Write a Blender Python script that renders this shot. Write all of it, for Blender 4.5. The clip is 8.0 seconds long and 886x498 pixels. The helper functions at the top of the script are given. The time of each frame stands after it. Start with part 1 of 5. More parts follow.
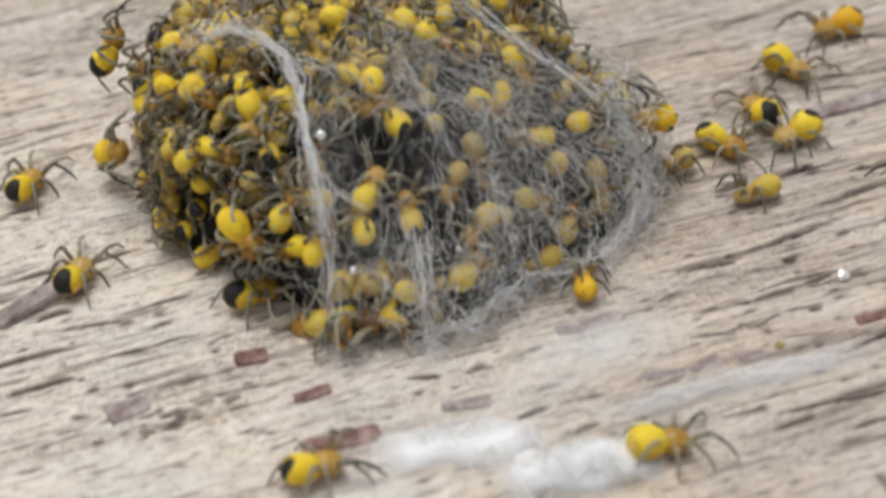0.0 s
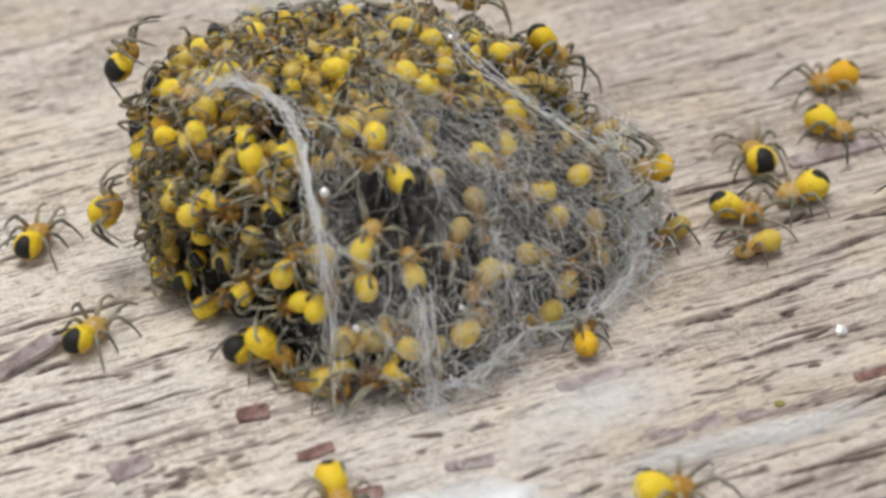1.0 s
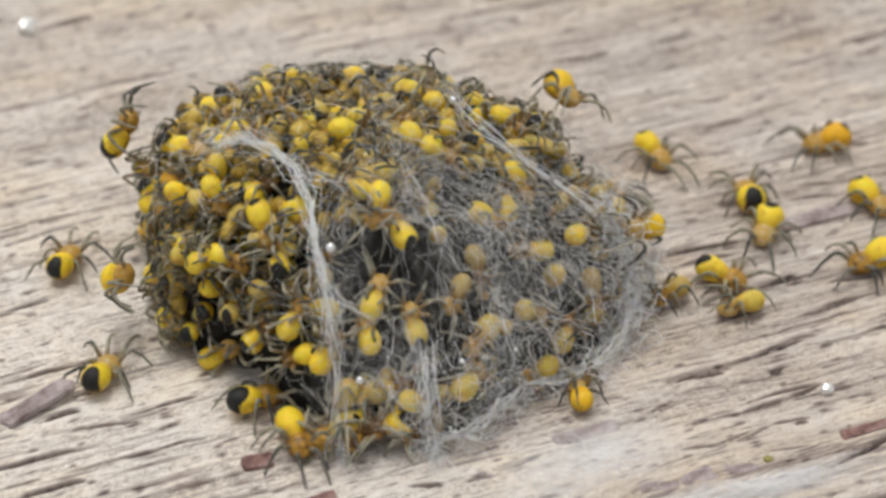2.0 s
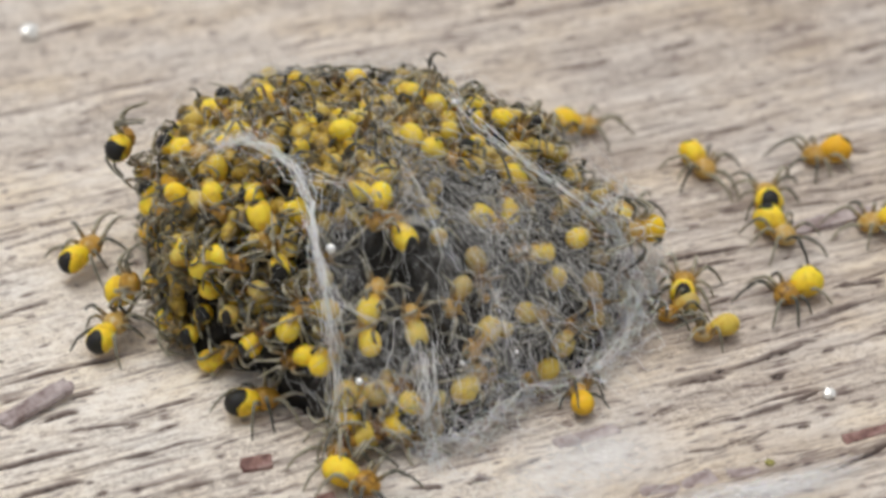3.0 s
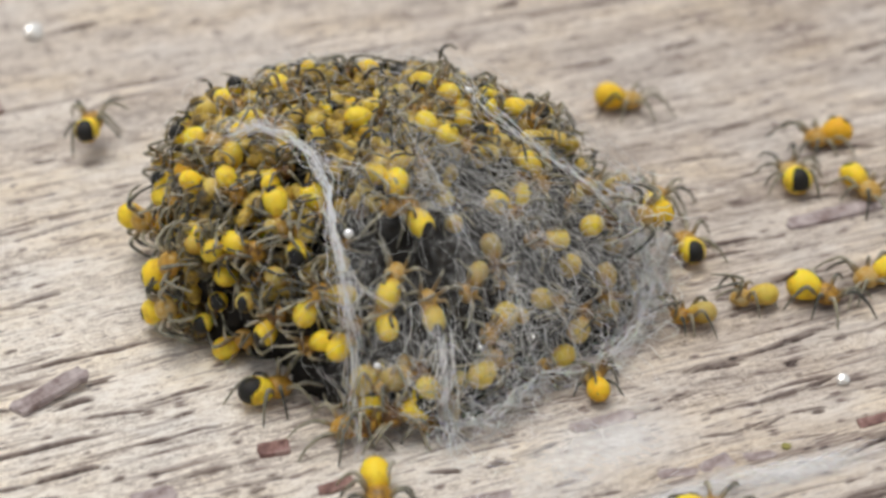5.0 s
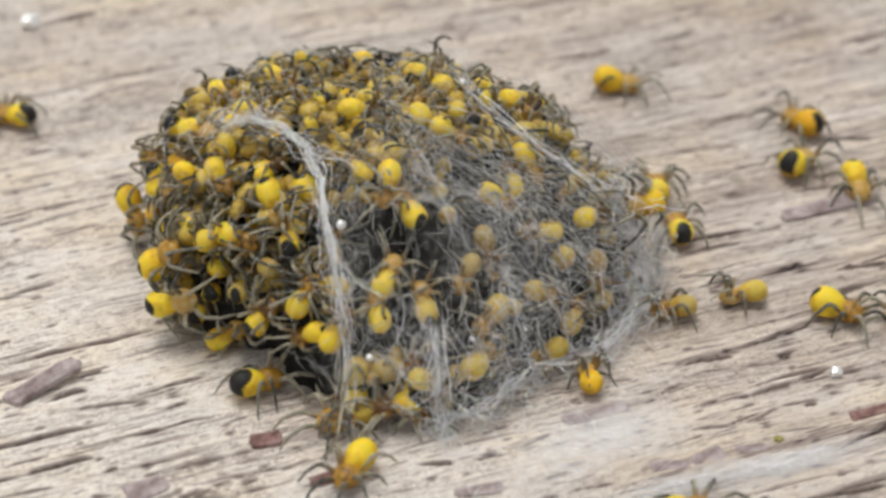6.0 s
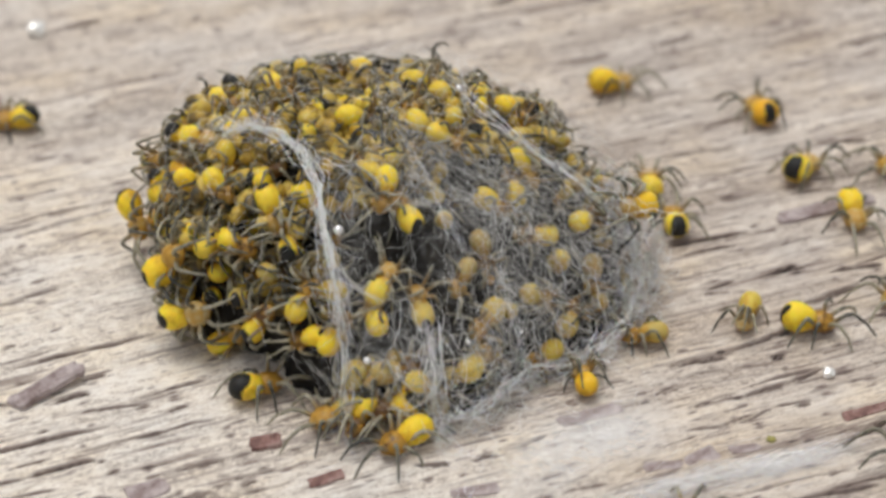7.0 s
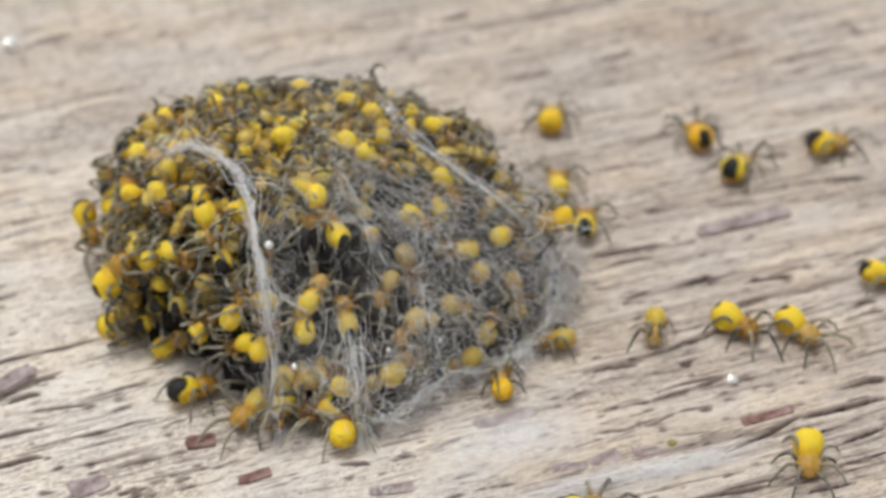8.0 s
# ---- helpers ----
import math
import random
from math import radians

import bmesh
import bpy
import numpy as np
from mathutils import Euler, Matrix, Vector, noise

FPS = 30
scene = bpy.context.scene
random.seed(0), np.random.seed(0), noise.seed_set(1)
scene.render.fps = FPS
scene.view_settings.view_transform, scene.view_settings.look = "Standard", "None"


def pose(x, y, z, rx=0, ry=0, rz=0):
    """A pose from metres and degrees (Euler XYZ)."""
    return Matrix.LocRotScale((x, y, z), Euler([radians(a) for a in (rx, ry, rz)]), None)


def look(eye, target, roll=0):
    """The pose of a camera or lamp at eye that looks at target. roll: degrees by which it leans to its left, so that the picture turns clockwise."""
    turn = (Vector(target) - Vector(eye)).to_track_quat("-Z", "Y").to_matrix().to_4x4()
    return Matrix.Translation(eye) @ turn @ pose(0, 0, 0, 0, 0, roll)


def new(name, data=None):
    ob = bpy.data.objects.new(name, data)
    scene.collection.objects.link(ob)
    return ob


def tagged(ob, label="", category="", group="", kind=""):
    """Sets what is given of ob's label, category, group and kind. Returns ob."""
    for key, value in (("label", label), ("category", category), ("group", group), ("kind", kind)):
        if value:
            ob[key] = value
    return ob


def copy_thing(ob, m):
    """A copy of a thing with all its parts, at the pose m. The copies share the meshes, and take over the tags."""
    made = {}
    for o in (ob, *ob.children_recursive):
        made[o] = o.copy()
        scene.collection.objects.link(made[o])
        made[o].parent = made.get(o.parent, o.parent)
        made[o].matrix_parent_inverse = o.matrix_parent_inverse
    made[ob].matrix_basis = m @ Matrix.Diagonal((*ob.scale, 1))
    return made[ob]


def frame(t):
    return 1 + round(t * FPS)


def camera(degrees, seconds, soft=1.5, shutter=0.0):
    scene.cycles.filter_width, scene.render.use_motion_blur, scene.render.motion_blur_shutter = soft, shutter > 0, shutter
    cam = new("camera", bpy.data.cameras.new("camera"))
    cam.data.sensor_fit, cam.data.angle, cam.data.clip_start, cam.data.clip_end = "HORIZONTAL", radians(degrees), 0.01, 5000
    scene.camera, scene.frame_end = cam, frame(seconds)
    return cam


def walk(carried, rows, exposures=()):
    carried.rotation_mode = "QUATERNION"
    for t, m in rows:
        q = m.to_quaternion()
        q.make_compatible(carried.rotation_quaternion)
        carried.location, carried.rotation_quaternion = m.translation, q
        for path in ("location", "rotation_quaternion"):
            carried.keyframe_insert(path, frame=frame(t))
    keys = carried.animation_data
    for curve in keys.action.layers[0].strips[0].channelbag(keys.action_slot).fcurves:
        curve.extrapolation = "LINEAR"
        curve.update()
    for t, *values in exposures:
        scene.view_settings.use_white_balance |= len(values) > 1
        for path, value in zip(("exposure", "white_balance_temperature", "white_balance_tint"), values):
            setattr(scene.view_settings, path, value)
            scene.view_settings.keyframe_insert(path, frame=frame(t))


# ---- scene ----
# ---- the camera and its way (centimetres) ----
CM, MM = 0.01, 0.001
cam = camera(25, 8.0, soft=3.2, shutter=0.4)
cam.data.dof.use_dof = True
cam.data.dof.focus_distance = 7.98 * CM
cam.data.dof.aperture_fstop = 56
PATH = [
    (0.0, (0.565, -6.256, 4.984), (0.205, -0.029, -0.026), -2.29),
    (0.5, (0.517, -6.000, 5.291), (0.181, 0.125, 0.156), -2.13),
    (1.0, (0.356, -6.011, 5.298), (0.209, 0.095, 0.132), -0.76),
    (1.5, (0.231, -6.112, 5.518), (0.215, 0.019, 0.379), 0.40),
    (1.7, (0.237, -6.234, 5.424), (0.232, 0.036, 0.455), 0.64),
    (2.8, (0.236, -6.066, 5.537), (0.153, 0.128, 0.475), 0.83),
    (3.0, (0.251, -6.244, 5.353), (0.205, 0.078, 0.451), 0.89),
    (3.5, (-0.064, -6.316, 5.111), (0.004, 0.072, 0.296), 1.42),
    (4.0, (-0.100, -6.324, 5.098), (-0.000, 0.074, 0.296), 1.59),
    (4.2, (-0.107, -6.356, 5.119), (0.055, 0.074, 0.363), 1.99),
    (5.3, (0.093, -6.395, 5.184), (0.145, 0.030, 0.417), 1.33),
    (5.5, (0.066, -6.400, 5.096), (0.104, 0.024, 0.328), 1.31),
    (6.0, (0.113, -6.381, 5.195), (0.174, 0.016, 0.391), 1.48),
    (6.5, (0.137, -6.484, 5.041), (0.192, -0.049, 0.289), 1.33),
    (7.0, (0.206, -6.457, 5.284), (0.186, -0.066, 0.474), 0.79),
    (7.5, (0.871, -6.540, 5.735), (0.651, -0.239, 0.811), -0.23),
    (8.0, (0.703, -6.794, 5.763), (0.513, -0.470, 0.866), 0.21),
]

walk(cam, [(t, look(Vector(e) * CM, Vector(a) * CM, roll)) for t, e, a, roll in PATH],
     [(0.0, -0.20), (1.0, -0.12), (3.0, -0.10), (4.0, -0.07), (8.0, -0.07)])

# ---- world and sun: a bright, thinly overcast sky ----
world = bpy.data.worlds.new("sky")
world.use_nodes = True
scene.world = world
wn, wl = world.node_tree.nodes, world.node_tree.links
sky = wn.new("ShaderNodeTexSky")
sky.sky_type, sky.sun_disc = "NISHITA", False
sky.sun_elevation, sky.sun_rotation = radians(78), radians(-45)
sky.air_density, sky.dust_density, sky.ozone_density = 1.0, 3.0, 1.0
soft_sky = wn.new("ShaderNodeHueSaturation")
soft_sky.inputs["Saturation"].default_value = 0.25
wl.new(sky.outputs[0], soft_sky.inputs["Color"])
wl.new(soft_sky.outputs[0], wn["Background"].inputs["Color"])
wn["Background"].inputs["Strength"].default_value = 0.118
sun_data = bpy.data.lights.new("sun", "SUN")
sun_data.energy, sun_data.angle, sun_data.color = 1.55, radians(32), (1.0, 0.965, 0.91)
sun = new("sun", sun_data)
sun.matrix_world = look((-0.09, 0.09, 0.6), (0, 0, 0))


# ---- materials ----
def material(name, rough=0.5, **inputs):
    m = bpy.data.materials.new(name)
    m.use_nodes = True
    b = m.node_tree.nodes["Principled BSDF"]
    b.inputs["Roughness"].default_value = rough
    for key, value in inputs.items():
        b.inputs[key.replace("_", " ")].default_value = value
    return m, m.node_tree.nodes, m.node_tree.links, b


def ramp(nodes, stops):
    r = nodes.new("ShaderNodeValToRGB")
    while len(r.color_ramp.elements) < len(stops):
        r.color_ramp.elements.new(0.5)
    for e, (p, c) in zip(r.color_ramp.elements, stops):
        e.position, e.color = p, (*c, 1)
    return r


def math_node(nodes, links, op, a, b=None, clamp=False):
    n = nodes.new("ShaderNodeMath")
    n.operation, n.use_clamp = op, clamp
    for i, v in enumerate((a, b)):
        if v is None:
            continue
        if isinstance(v, (int, float)):
            n.inputs[i].default_value = v
        else:
            links.new(v, n.inputs[i])
    return n.outputs[0]


def mix(nodes, links, fac, a, b):
    n = nodes.new("ShaderNodeMix")
    n.data_type = "RGBA"
    for sock, v in ((n.inputs[0], fac), (n.inputs[6], a), (n.inputs[7], b)):
        if isinstance(v, tuple):
            sock.default_value = (*v, 1)
        elif isinstance(v, (int, float)):
            sock.default_value = v
        else:
            links.new(v, sock)
    return n.outputs[2]


def noise_node(nodes, links, vec, scale, detail=4.0, rough=0.6):
    n = nodes.new("ShaderNodeTexNoise")
    n.inputs["Scale"].default_value, n.inputs["Detail"].default_value, n.inputs["Roughness"].default_value = scale, detail, rough
    links.new(vec, n.inputs["Vector"])
    return n.outputs["Fac"]


def stretched(nodes, links, scale, turn=0.0):
    """Object coordinates, turned and scaled."""
    tc, mp = nodes.new("ShaderNodeTexCoord"), nodes.new("ShaderNodeMapping")
    mp.inputs["Rotation"].default_value[2] = turn
    mp.inputs["Scale"].default_value = scale
    links.new(tc.outputs["Object"], mp.inputs["Vector"])
    return mp.outputs[0]


def film_material(name, low, high, fibre):
    """A thin film of felted silk that lets the wood show through."""
    m, n, l, b = material(name, 0.8)
    fine = noise_node(n, l, stretched(n, l, fibre, 0.35), 1.0, 5, 0.65)
    broad = noise_node(n, l, stretched(n, l, (260, 420, 260)), 1.0, 4)
    at = n.new("ShaderNodeAttribute")
    at.attribute_name = "cover"
    cover = math_node(n, l, "ADD", math_node(n, l, "MULTIPLY", fine, 0.9), math_node(n, l, "MULTIPLY", broad, 0.8))
    cover = math_node(n, l, "MULTIPLY", math_node(n, l, "SUBTRACT", cover, low), high, True)
    cover = math_node(n, l, "MULTIPLY", cover, at.outputs["Fac"])
    b.inputs["Base Color"].default_value = (0.94, 0.955, 0.97, 1)
    l.new(cover, b.inputs["Alpha"])
    return m


def net_material():
    """A grey web stretched over the heap: a net of threads with open cells and a faint milky film between."""
    m, n, l, b = material("silk_net", 0.75)
    tc = n.new("ShaderNodeTexCoord")
    warp = n.new("ShaderNodeTexNoise")
    warp.inputs["Scale"].default_value, warp.inputs["Detail"].default_value = 1500, 3
    l.new(tc.outputs["Object"], warp.inputs["Vector"])
    shift = n.new("ShaderNodeVectorMath")
    shift.operation = "MULTIPLY_ADD"
    shift.inputs[1].default_value = (0.0007, 0.0007, 0.0007)
    l.new(warp.outputs["Color"], shift.inputs[0])
    l.new(tc.outputs["Object"], shift.inputs[2])
    web = None
    for scale, wide, full in ((1250, 0.060, 0.80), (2700, 0.075, 0.50)):
        cell = n.new("ShaderNodeTexVoronoi")
        cell.feature = "DISTANCE_TO_EDGE"
        cell.inputs["Scale"].default_value = scale
        l.new(shift.outputs[0], cell.inputs["Vector"])
        line = math_node(n, l, "SUBTRACT", 1.0, math_node(n, l, "DIVIDE", cell.outputs["Distance"], wide), True)
        line = math_node(n, l, "MULTIPLY", line, full)
        web = line if web is None else math_node(n, l, "MAXIMUM", web, line)
    broad = noise_node(n, l, tc.outputs["Object"], 420, 4, 0.6)
    thick = math_node(n, l, "MULTIPLY", math_node(n, l, "SUBTRACT", broad, 0.36), 3.0, True)
    milk = math_node(n, l, "MULTIPLY", noise_node(n, l, tc.outputs["Object"], 2300, 4, 0.7), 0.10)
    at = n.new("ShaderNodeAttribute")
    at.attribute_name = "cover"
    alpha = math_node(n, l, "MULTIPLY", math_node(n, l, "MULTIPLY", math_node(n, l, "ADD", web, milk, True), thick), at.outputs["Fac"], True)
    b.inputs["Base Color"].default_value = (0.83, 0.815, 0.78, 1)
    l.new(alpha, b.inputs["Alpha"])
    return m


def wood_material():
    m, n, l, b = material("weathered_wood", 0.85, Specular_IOR_Level=0.25)
    fine = noise_node(n, l, stretched(n, l, (1500, 4000, 1500)), 1.0, 6, 0.74)
    hair = noise_node(n, l, stretched(n, l, (7500, 11000, 4000)), 1.0, 3, 0.65)
    broad = noise_node(n, l, stretched(n, l, (60, 420, 200)), 1.0, 4)
    patch = noise_node(n, l, stretched(n, l, (130, 230, 130)), 1.0, 5)
    at = n.new("ShaderNodeAttribute")
    at.attribute_name = "latewood_and_shade"
    pale = ramp(n, [(0.37, (0.28, 0.23, 0.20)), (0.43, (0.54, 0.475, 0.415)), (0.49, (0.83, 0.755, 0.67)), (0.55, (0.985, 0.93, 0.855))])
    blend = math_node(n, l, "ADD", math_node(n, l, "MULTIPLY", fine, 0.45), math_node(n, l, "MULTIPLY", broad, 0.25))
    l.new(math_node(n, l, "ADD", blend, math_node(n, l, "MULTIPLY", hair, 0.30)), pale.inputs[0])
    tint = ramp(n, [(0.36, (0.90, 0.91, 0.92)), (0.50, (0.987, 0.98, 0.963)), (0.66, (1.0, 0.95, 0.85))])
    l.new(patch, tint.inputs[0])
    mul = n.new("ShaderNodeMix")
    mul.data_type, mul.blend_type = "RGBA", "MULTIPLY"
    mul.inputs[0].default_value = 1.0
    l.new(pale.outputs[0], mul.inputs[6])
    l.new(tint.outputs[0], mul.inputs[7])
    old = n.new("ShaderNodeAttribute")
    old.attribute_name = "greyish"
    greyed = n.new("ShaderNodeMix")
    greyed.data_type, greyed.blend_type = "RGBA", "MULTIPLY"
    greyed.inputs[7].default_value = (0.84, 0.812, 0.795, 1)
    l.new(old.outputs["Fac"], greyed.inputs[0])
    l.new(mul.outputs[2], greyed.inputs[6])
    late = math_node(n, l, "MULTIPLY", at.outputs["Fac"], math_node(n, l, "ADD", 0.5, math_node(n, l, "MULTIPLY", hair, 0.9)), True)
    brown = mix(n, l, math_node(n, l, "MULTIPLY", late, 2.2, True), greyed.outputs[2], (0.27, 0.212, 0.188))
    # the highest values go near-black: shade inside the checks, painted on the wood
    col = mix(n, l, math_node(n, l, "MULTIPLY", math_node(n, l, "SUBTRACT", late, 0.5), 2.2, True), brown, (0.030, 0.024, 0.024))
    l.new(col, b.inputs["Base Color"])
    bump = n.new("ShaderNodeBump")
    bump.inputs["Strength"].default_value, bump.inputs["Distance"].default_value = 0.85, 0.00011
    l.new(math_node(n, l, "ADD", fine, math_node(n, l, "MULTIPLY", hair, 0.6)), bump.inputs["Height"])
    l.new(bump.outputs[0], b.inputs["Normal"])
    return m


def abdomen_material():
    """Golden yellow, with a black shield over the hind end that differs in size from one to the next."""
    m, n, l, b = material("yellow_abdomen", 0.55, Specular_IOR_Level=0.3)
    b.inputs["Subsurface Weight"].default_value = 0.45
    b.inputs["Subsurface Radius"].default_value = (0.0004, 0.0002, 0.00005)
    tc, sep, info = n.new("ShaderNodeTexCoord"), n.new("ShaderNodeSeparateXYZ"), n.new("ShaderNodeObjectInfo")
    tone, shield = n.new("ShaderNodeAttribute"), n.new("ShaderNodeAttribute")
    for node, key in ((tone, "tone"), (shield, "shield")):
        node.attribute_type, node.attribute_name = "OBJECT", key
    l.new(tc.outputs["Object"], sep.inputs[0])
    x, y, z = sep.outputs
    place = n.new("ShaderNodeVectorMath")
    place.operation = "MULTIPLY_ADD"
    place.inputs[1].default_value = (0.01, 0.02, 0.03)
    l.new(info.outputs["Random"], place.inputs[0])
    l.new(tc.outputs["Object"], place.inputs[2])
    spots = noise_node(n, l, place.outputs[0], 3200, 4)
    blot = noise_node(n, l, place.outputs[0], 1500, 4, 0.7)
    wob = math_node(n, l, "MULTIPLY", math_node(n, l, "SUBTRACT", blot, 0.5), 0.9)
    back = math_node(n, l, "MULTIPLY", x, -1000)
    side = math_node(n, l, "ABSOLUTE", math_node(n, l, "MULTIPLY", y, 1000))
    up = math_node(n, l, "MULTIPLY", z, 1000)
    # the shield: an oval about the hind end, wider behind, ending above the belly
    reach = math_node(n, l, "MAXIMUM", 0.005, math_node(n, l, "SUBTRACT", math_node(n, l, "MULTIPLY", shield.outputs["Fac"], 0.88), 0.08))
    along = math_node(n, l, "DIVIDE", math_node(n, l, "SUBTRACT", 0.74, back), reach)
    across = math_node(n, l, "DIVIDE", side, math_node(n, l, "ADD", 0.12, math_node(n, l, "MULTIPLY", reach, 0.52)))
    oval = math_node(n, l, "ADD", math_node(n, l, "MULTIPLY", along, along), math_node(n, l, "MULTIPLY", across, across))
    m1 = math_node(n, l, "MULTIPLY", math_node(n, l, "SUBTRACT", math_node(n, l, "ADD", 1.0, wob), oval), 5, True)
    m2 = math_node(n, l, "MULTIPLY", math_node(n, l, "ADD", up, 0.40), 10, True)
    mask = math_node(n, l, "MULTIPLY", m1, m2)
    yel = ramp(n, [(0.0, (0.42, 0.31, 0.13)), (0.18, (0.58, 0.44, 0.12)), (0.36, (0.80, 0.60, 0.07)), (0.55, (0.93, 0.69, 0.045)), (0.8, (0.93, 0.65, 0.03)), (1.0, (0.80, 0.40, 0.015))])
    l.new(tone.outputs["Fac"], yel.inputs[0])
    # amber mottling, plus under-side shading painted in as deeper amber towards the belly
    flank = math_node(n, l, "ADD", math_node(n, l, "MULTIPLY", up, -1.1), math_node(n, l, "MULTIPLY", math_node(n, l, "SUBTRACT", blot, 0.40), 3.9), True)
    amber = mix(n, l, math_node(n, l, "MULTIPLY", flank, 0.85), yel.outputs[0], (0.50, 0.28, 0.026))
    front = math_node(n, l, "ADD", math_node(n, l, "MULTIPLY", x, 1200), math_node(n, l, "MULTIPLY", math_node(n, l, "SUBTRACT", blot, 0.58), 1.8), True)
    amber = mix(n, l, math_node(n, l, "MULTIPLY", front, 0.85), amber, (0.55, 0.28, 0.022))
    fleck = math_node(n, l, "MULTIPLY", math_node(n, l, "SUBTRACT", spots, 0.55), 3.0, True)
    pale = mix(n, l, math_node(n, l, "MULTIPLY", fleck, 0.6), amber, (0.80, 0.66, 0.22))
    l.new(mix(n, l, mask, pale, (0.018, 0.017, 0.015)), b.inputs["Base Color"])
    bump = n.new("ShaderNodeBump")
    bump.inputs["Strength"].default_value, bump.inputs["Distance"].default_value = 0.6, 0.00006
    l.new(spots, bump.inputs["Height"])
    l.new(bump.outputs[0], b.inputs["Normal"])
    return m


def mottled(name, stops, scale, rough=0.5, sss=0.0, vary=0.0, fuzz=0.0, island=0.0):
    m, n, l, b = material(name, rough, Specular_IOR_Level=0.4)
    tc, info = n.new("ShaderNodeTexCoord"), n.new("ShaderNodeObjectInfo")
    fac = noise_node(n, l, tc.outputs["Object"], scale, 4)
    if vary:
        fac = math_node(n, l, "ADD", fac, math_node(n, l, "MULTIPLY", math_node(n, l, "SUBTRACT", info.outputs["Random"], 0.5), vary))
    if island:
        geo = n.new("ShaderNodeNewGeometry")
        fac = math_node(n, l, "ADD", fac, math_node(n, l, "MULTIPLY", math_node(n, l, "SUBTRACT", geo.outputs["Random Per Island"], 0.5), island))
    r = ramp(n, stops)
    l.new(fac, r.inputs[0])
    l.new(r.outputs[0], b.inputs["Base Color"])
    if sss:
        b.inputs["Subsurface Weight"].default_value = sss
        b.inputs["Subsurface Radius"].default_value = (0.0003, 0.0002, 0.0001)
    bump = n.new("ShaderNodeBump")
    bump.inputs["Strength"].default_value, bump.inputs["Distance"].default_value = 0.5, 0.1 / scale
    l.new(fac, bump.inputs["Height"])
    l.new(bump.outputs[0], b.inputs["Normal"])
    if fuzz:
        b.inputs["Sheen Weight"].default_value, b.inputs["Sheen Roughness"].default_value = fuzz, 0.5
    return m


def leg_material():
    """Translucent grey-olive with darker joints."""
    m, n, l, b = material("olive_leg", 0.4, Specular_IOR_Level=0.4)
    info = n.new("ShaderNodeObjectInfo")
    bands = noise_node(n, l, stretched(n, l, (3000, 500, 500)), 1.0, 3, 0.7)
    fac = math_node(n, l, "ADD", bands, math_node(n, l, "MULTIPLY", math_node(n, l, "SUBTRACT", info.outputs["Random"], 0.42), 0.40))
    r = ramp(n, [(0.32, (0.042, 0.043, 0.038)), (0.42, (0.115, 0.112, 0.09)), (0.55, (0.25, 0.235, 0.175)), (0.78, (0.42, 0.385, 0.285))])
    l.new(fac, r.inputs[0])
    tc, sep = n.new("ShaderNodeTexCoord"), n.new("ShaderNodeSeparateXYZ")
    l.new(tc.outputs["Object"], sep.inputs[0])
    out = math_node(n, l, "MULTIPLY", math_node(n, l, "SUBTRACT", sep.outputs[0], 0.00012), 2600, True)
    l.new(mix(n, l, out, (0.33, 0.21, 0.075), r.outputs[0]), b.inputs["Base Color"])
    b.inputs["Subsurface Weight"].default_value = 0.4
    b.inputs["Subsurface Radius"].default_value = (0.0002, 0.0002, 0.0001)
    return m


VEIL_SILK = mottled("dusty_silk", [(0.3, (0.58, 0.57, 0.55)), (0.7, (0.89, 0.875, 0.845))], 500, 0.7, 0.0, 0.0, 0.3)
COTTON = mottled("white_cotton_silk", [(0.3, (0.92, 0.915, 0.90)), (0.7, (0.98, 0.975, 0.96))], 700, 0.8, 0.3, 0.0, 0.6)
NET = net_material()
FILM = film_material("silk_film", 0.53, 1.1, (2600, 6500, 2600))
THICK_FILM = film_material("felted_silk", 0.36, 3.0, (2200, 3200, 2200))
LICHEN = mottled("lichen", [(0.3, (0.22, 0.20, 0.05)), (0.7, (0.48, 0.44, 0.16))], 3000, 0.9)
WOOD = wood_material()
ABDOMEN = abdomen_material()
HEAD = mottled("amber_head", [(0.26, (0.12, 0.055, 0.014)), (0.42, (0.42, 0.225, 0.030)), (0.58, (0.52, 0.30, 0.050)), (0.74, (0.54, 0.37, 0.13)), (0.88, (0.55, 0.45, 0.25))], 3600, 0.45, 0.35, 0.5)
LEG = leg_material()
PACKED_LEG = mottled("packed_legs", [(0.22, (0.04, 0.04, 0.034)), (0.42, (0.08, 0.075, 0.055)), (0.58, (0.19, 0.165, 0.095)), (0.80, (0.42, 0.34, 0.19))], 2500, 0.45, 0.3, island=0.45)
PACKED = mottled("packed_bodies", [(0.22, (0.05, 0.045, 0.03)), (0.38, (0.20, 0.13, 0.032)), (0.52, (0.48, 0.32, 0.050)), (0.68, (0.66, 0.49, 0.10)), (0.85, (0.62, 0.51, 0.25))], 2600, 0.55, 0.4, island=0.45)
# near-black: the shade in the heap's gaps, put into the colour
CORE = mottled("dark_gap_shade", [(0.3, (0.008, 0.007, 0.007)), (0.6, (0.022, 0.018, 0.013)), (0.8, (0.06, 0.042, 0.02))], 1400, 0.9)
GREY_BARK = mottled("grey_red_bark", [(0.3, (0.17, 0.115, 0.105)), (0.5, (0.36, 0.295, 0.285)), (0.7, (0.54, 0.465, 0.455))], 1500, 0.85)
RED_BARK = mottled("red_brown_bark", [(0.3, (0.085, 0.045, 0.04)), (0.5, (0.27, 0.15, 0.13)), (0.7, (0.44, 0.32, 0.29))], 1700, 0.85)
DROP, _, _, _b = material("clear_drop", 0.12, Metallic=0.55, IOR=1.4)
_b.inputs["Base Color"].default_value = (0.95, 0.95, 0.93, 1)
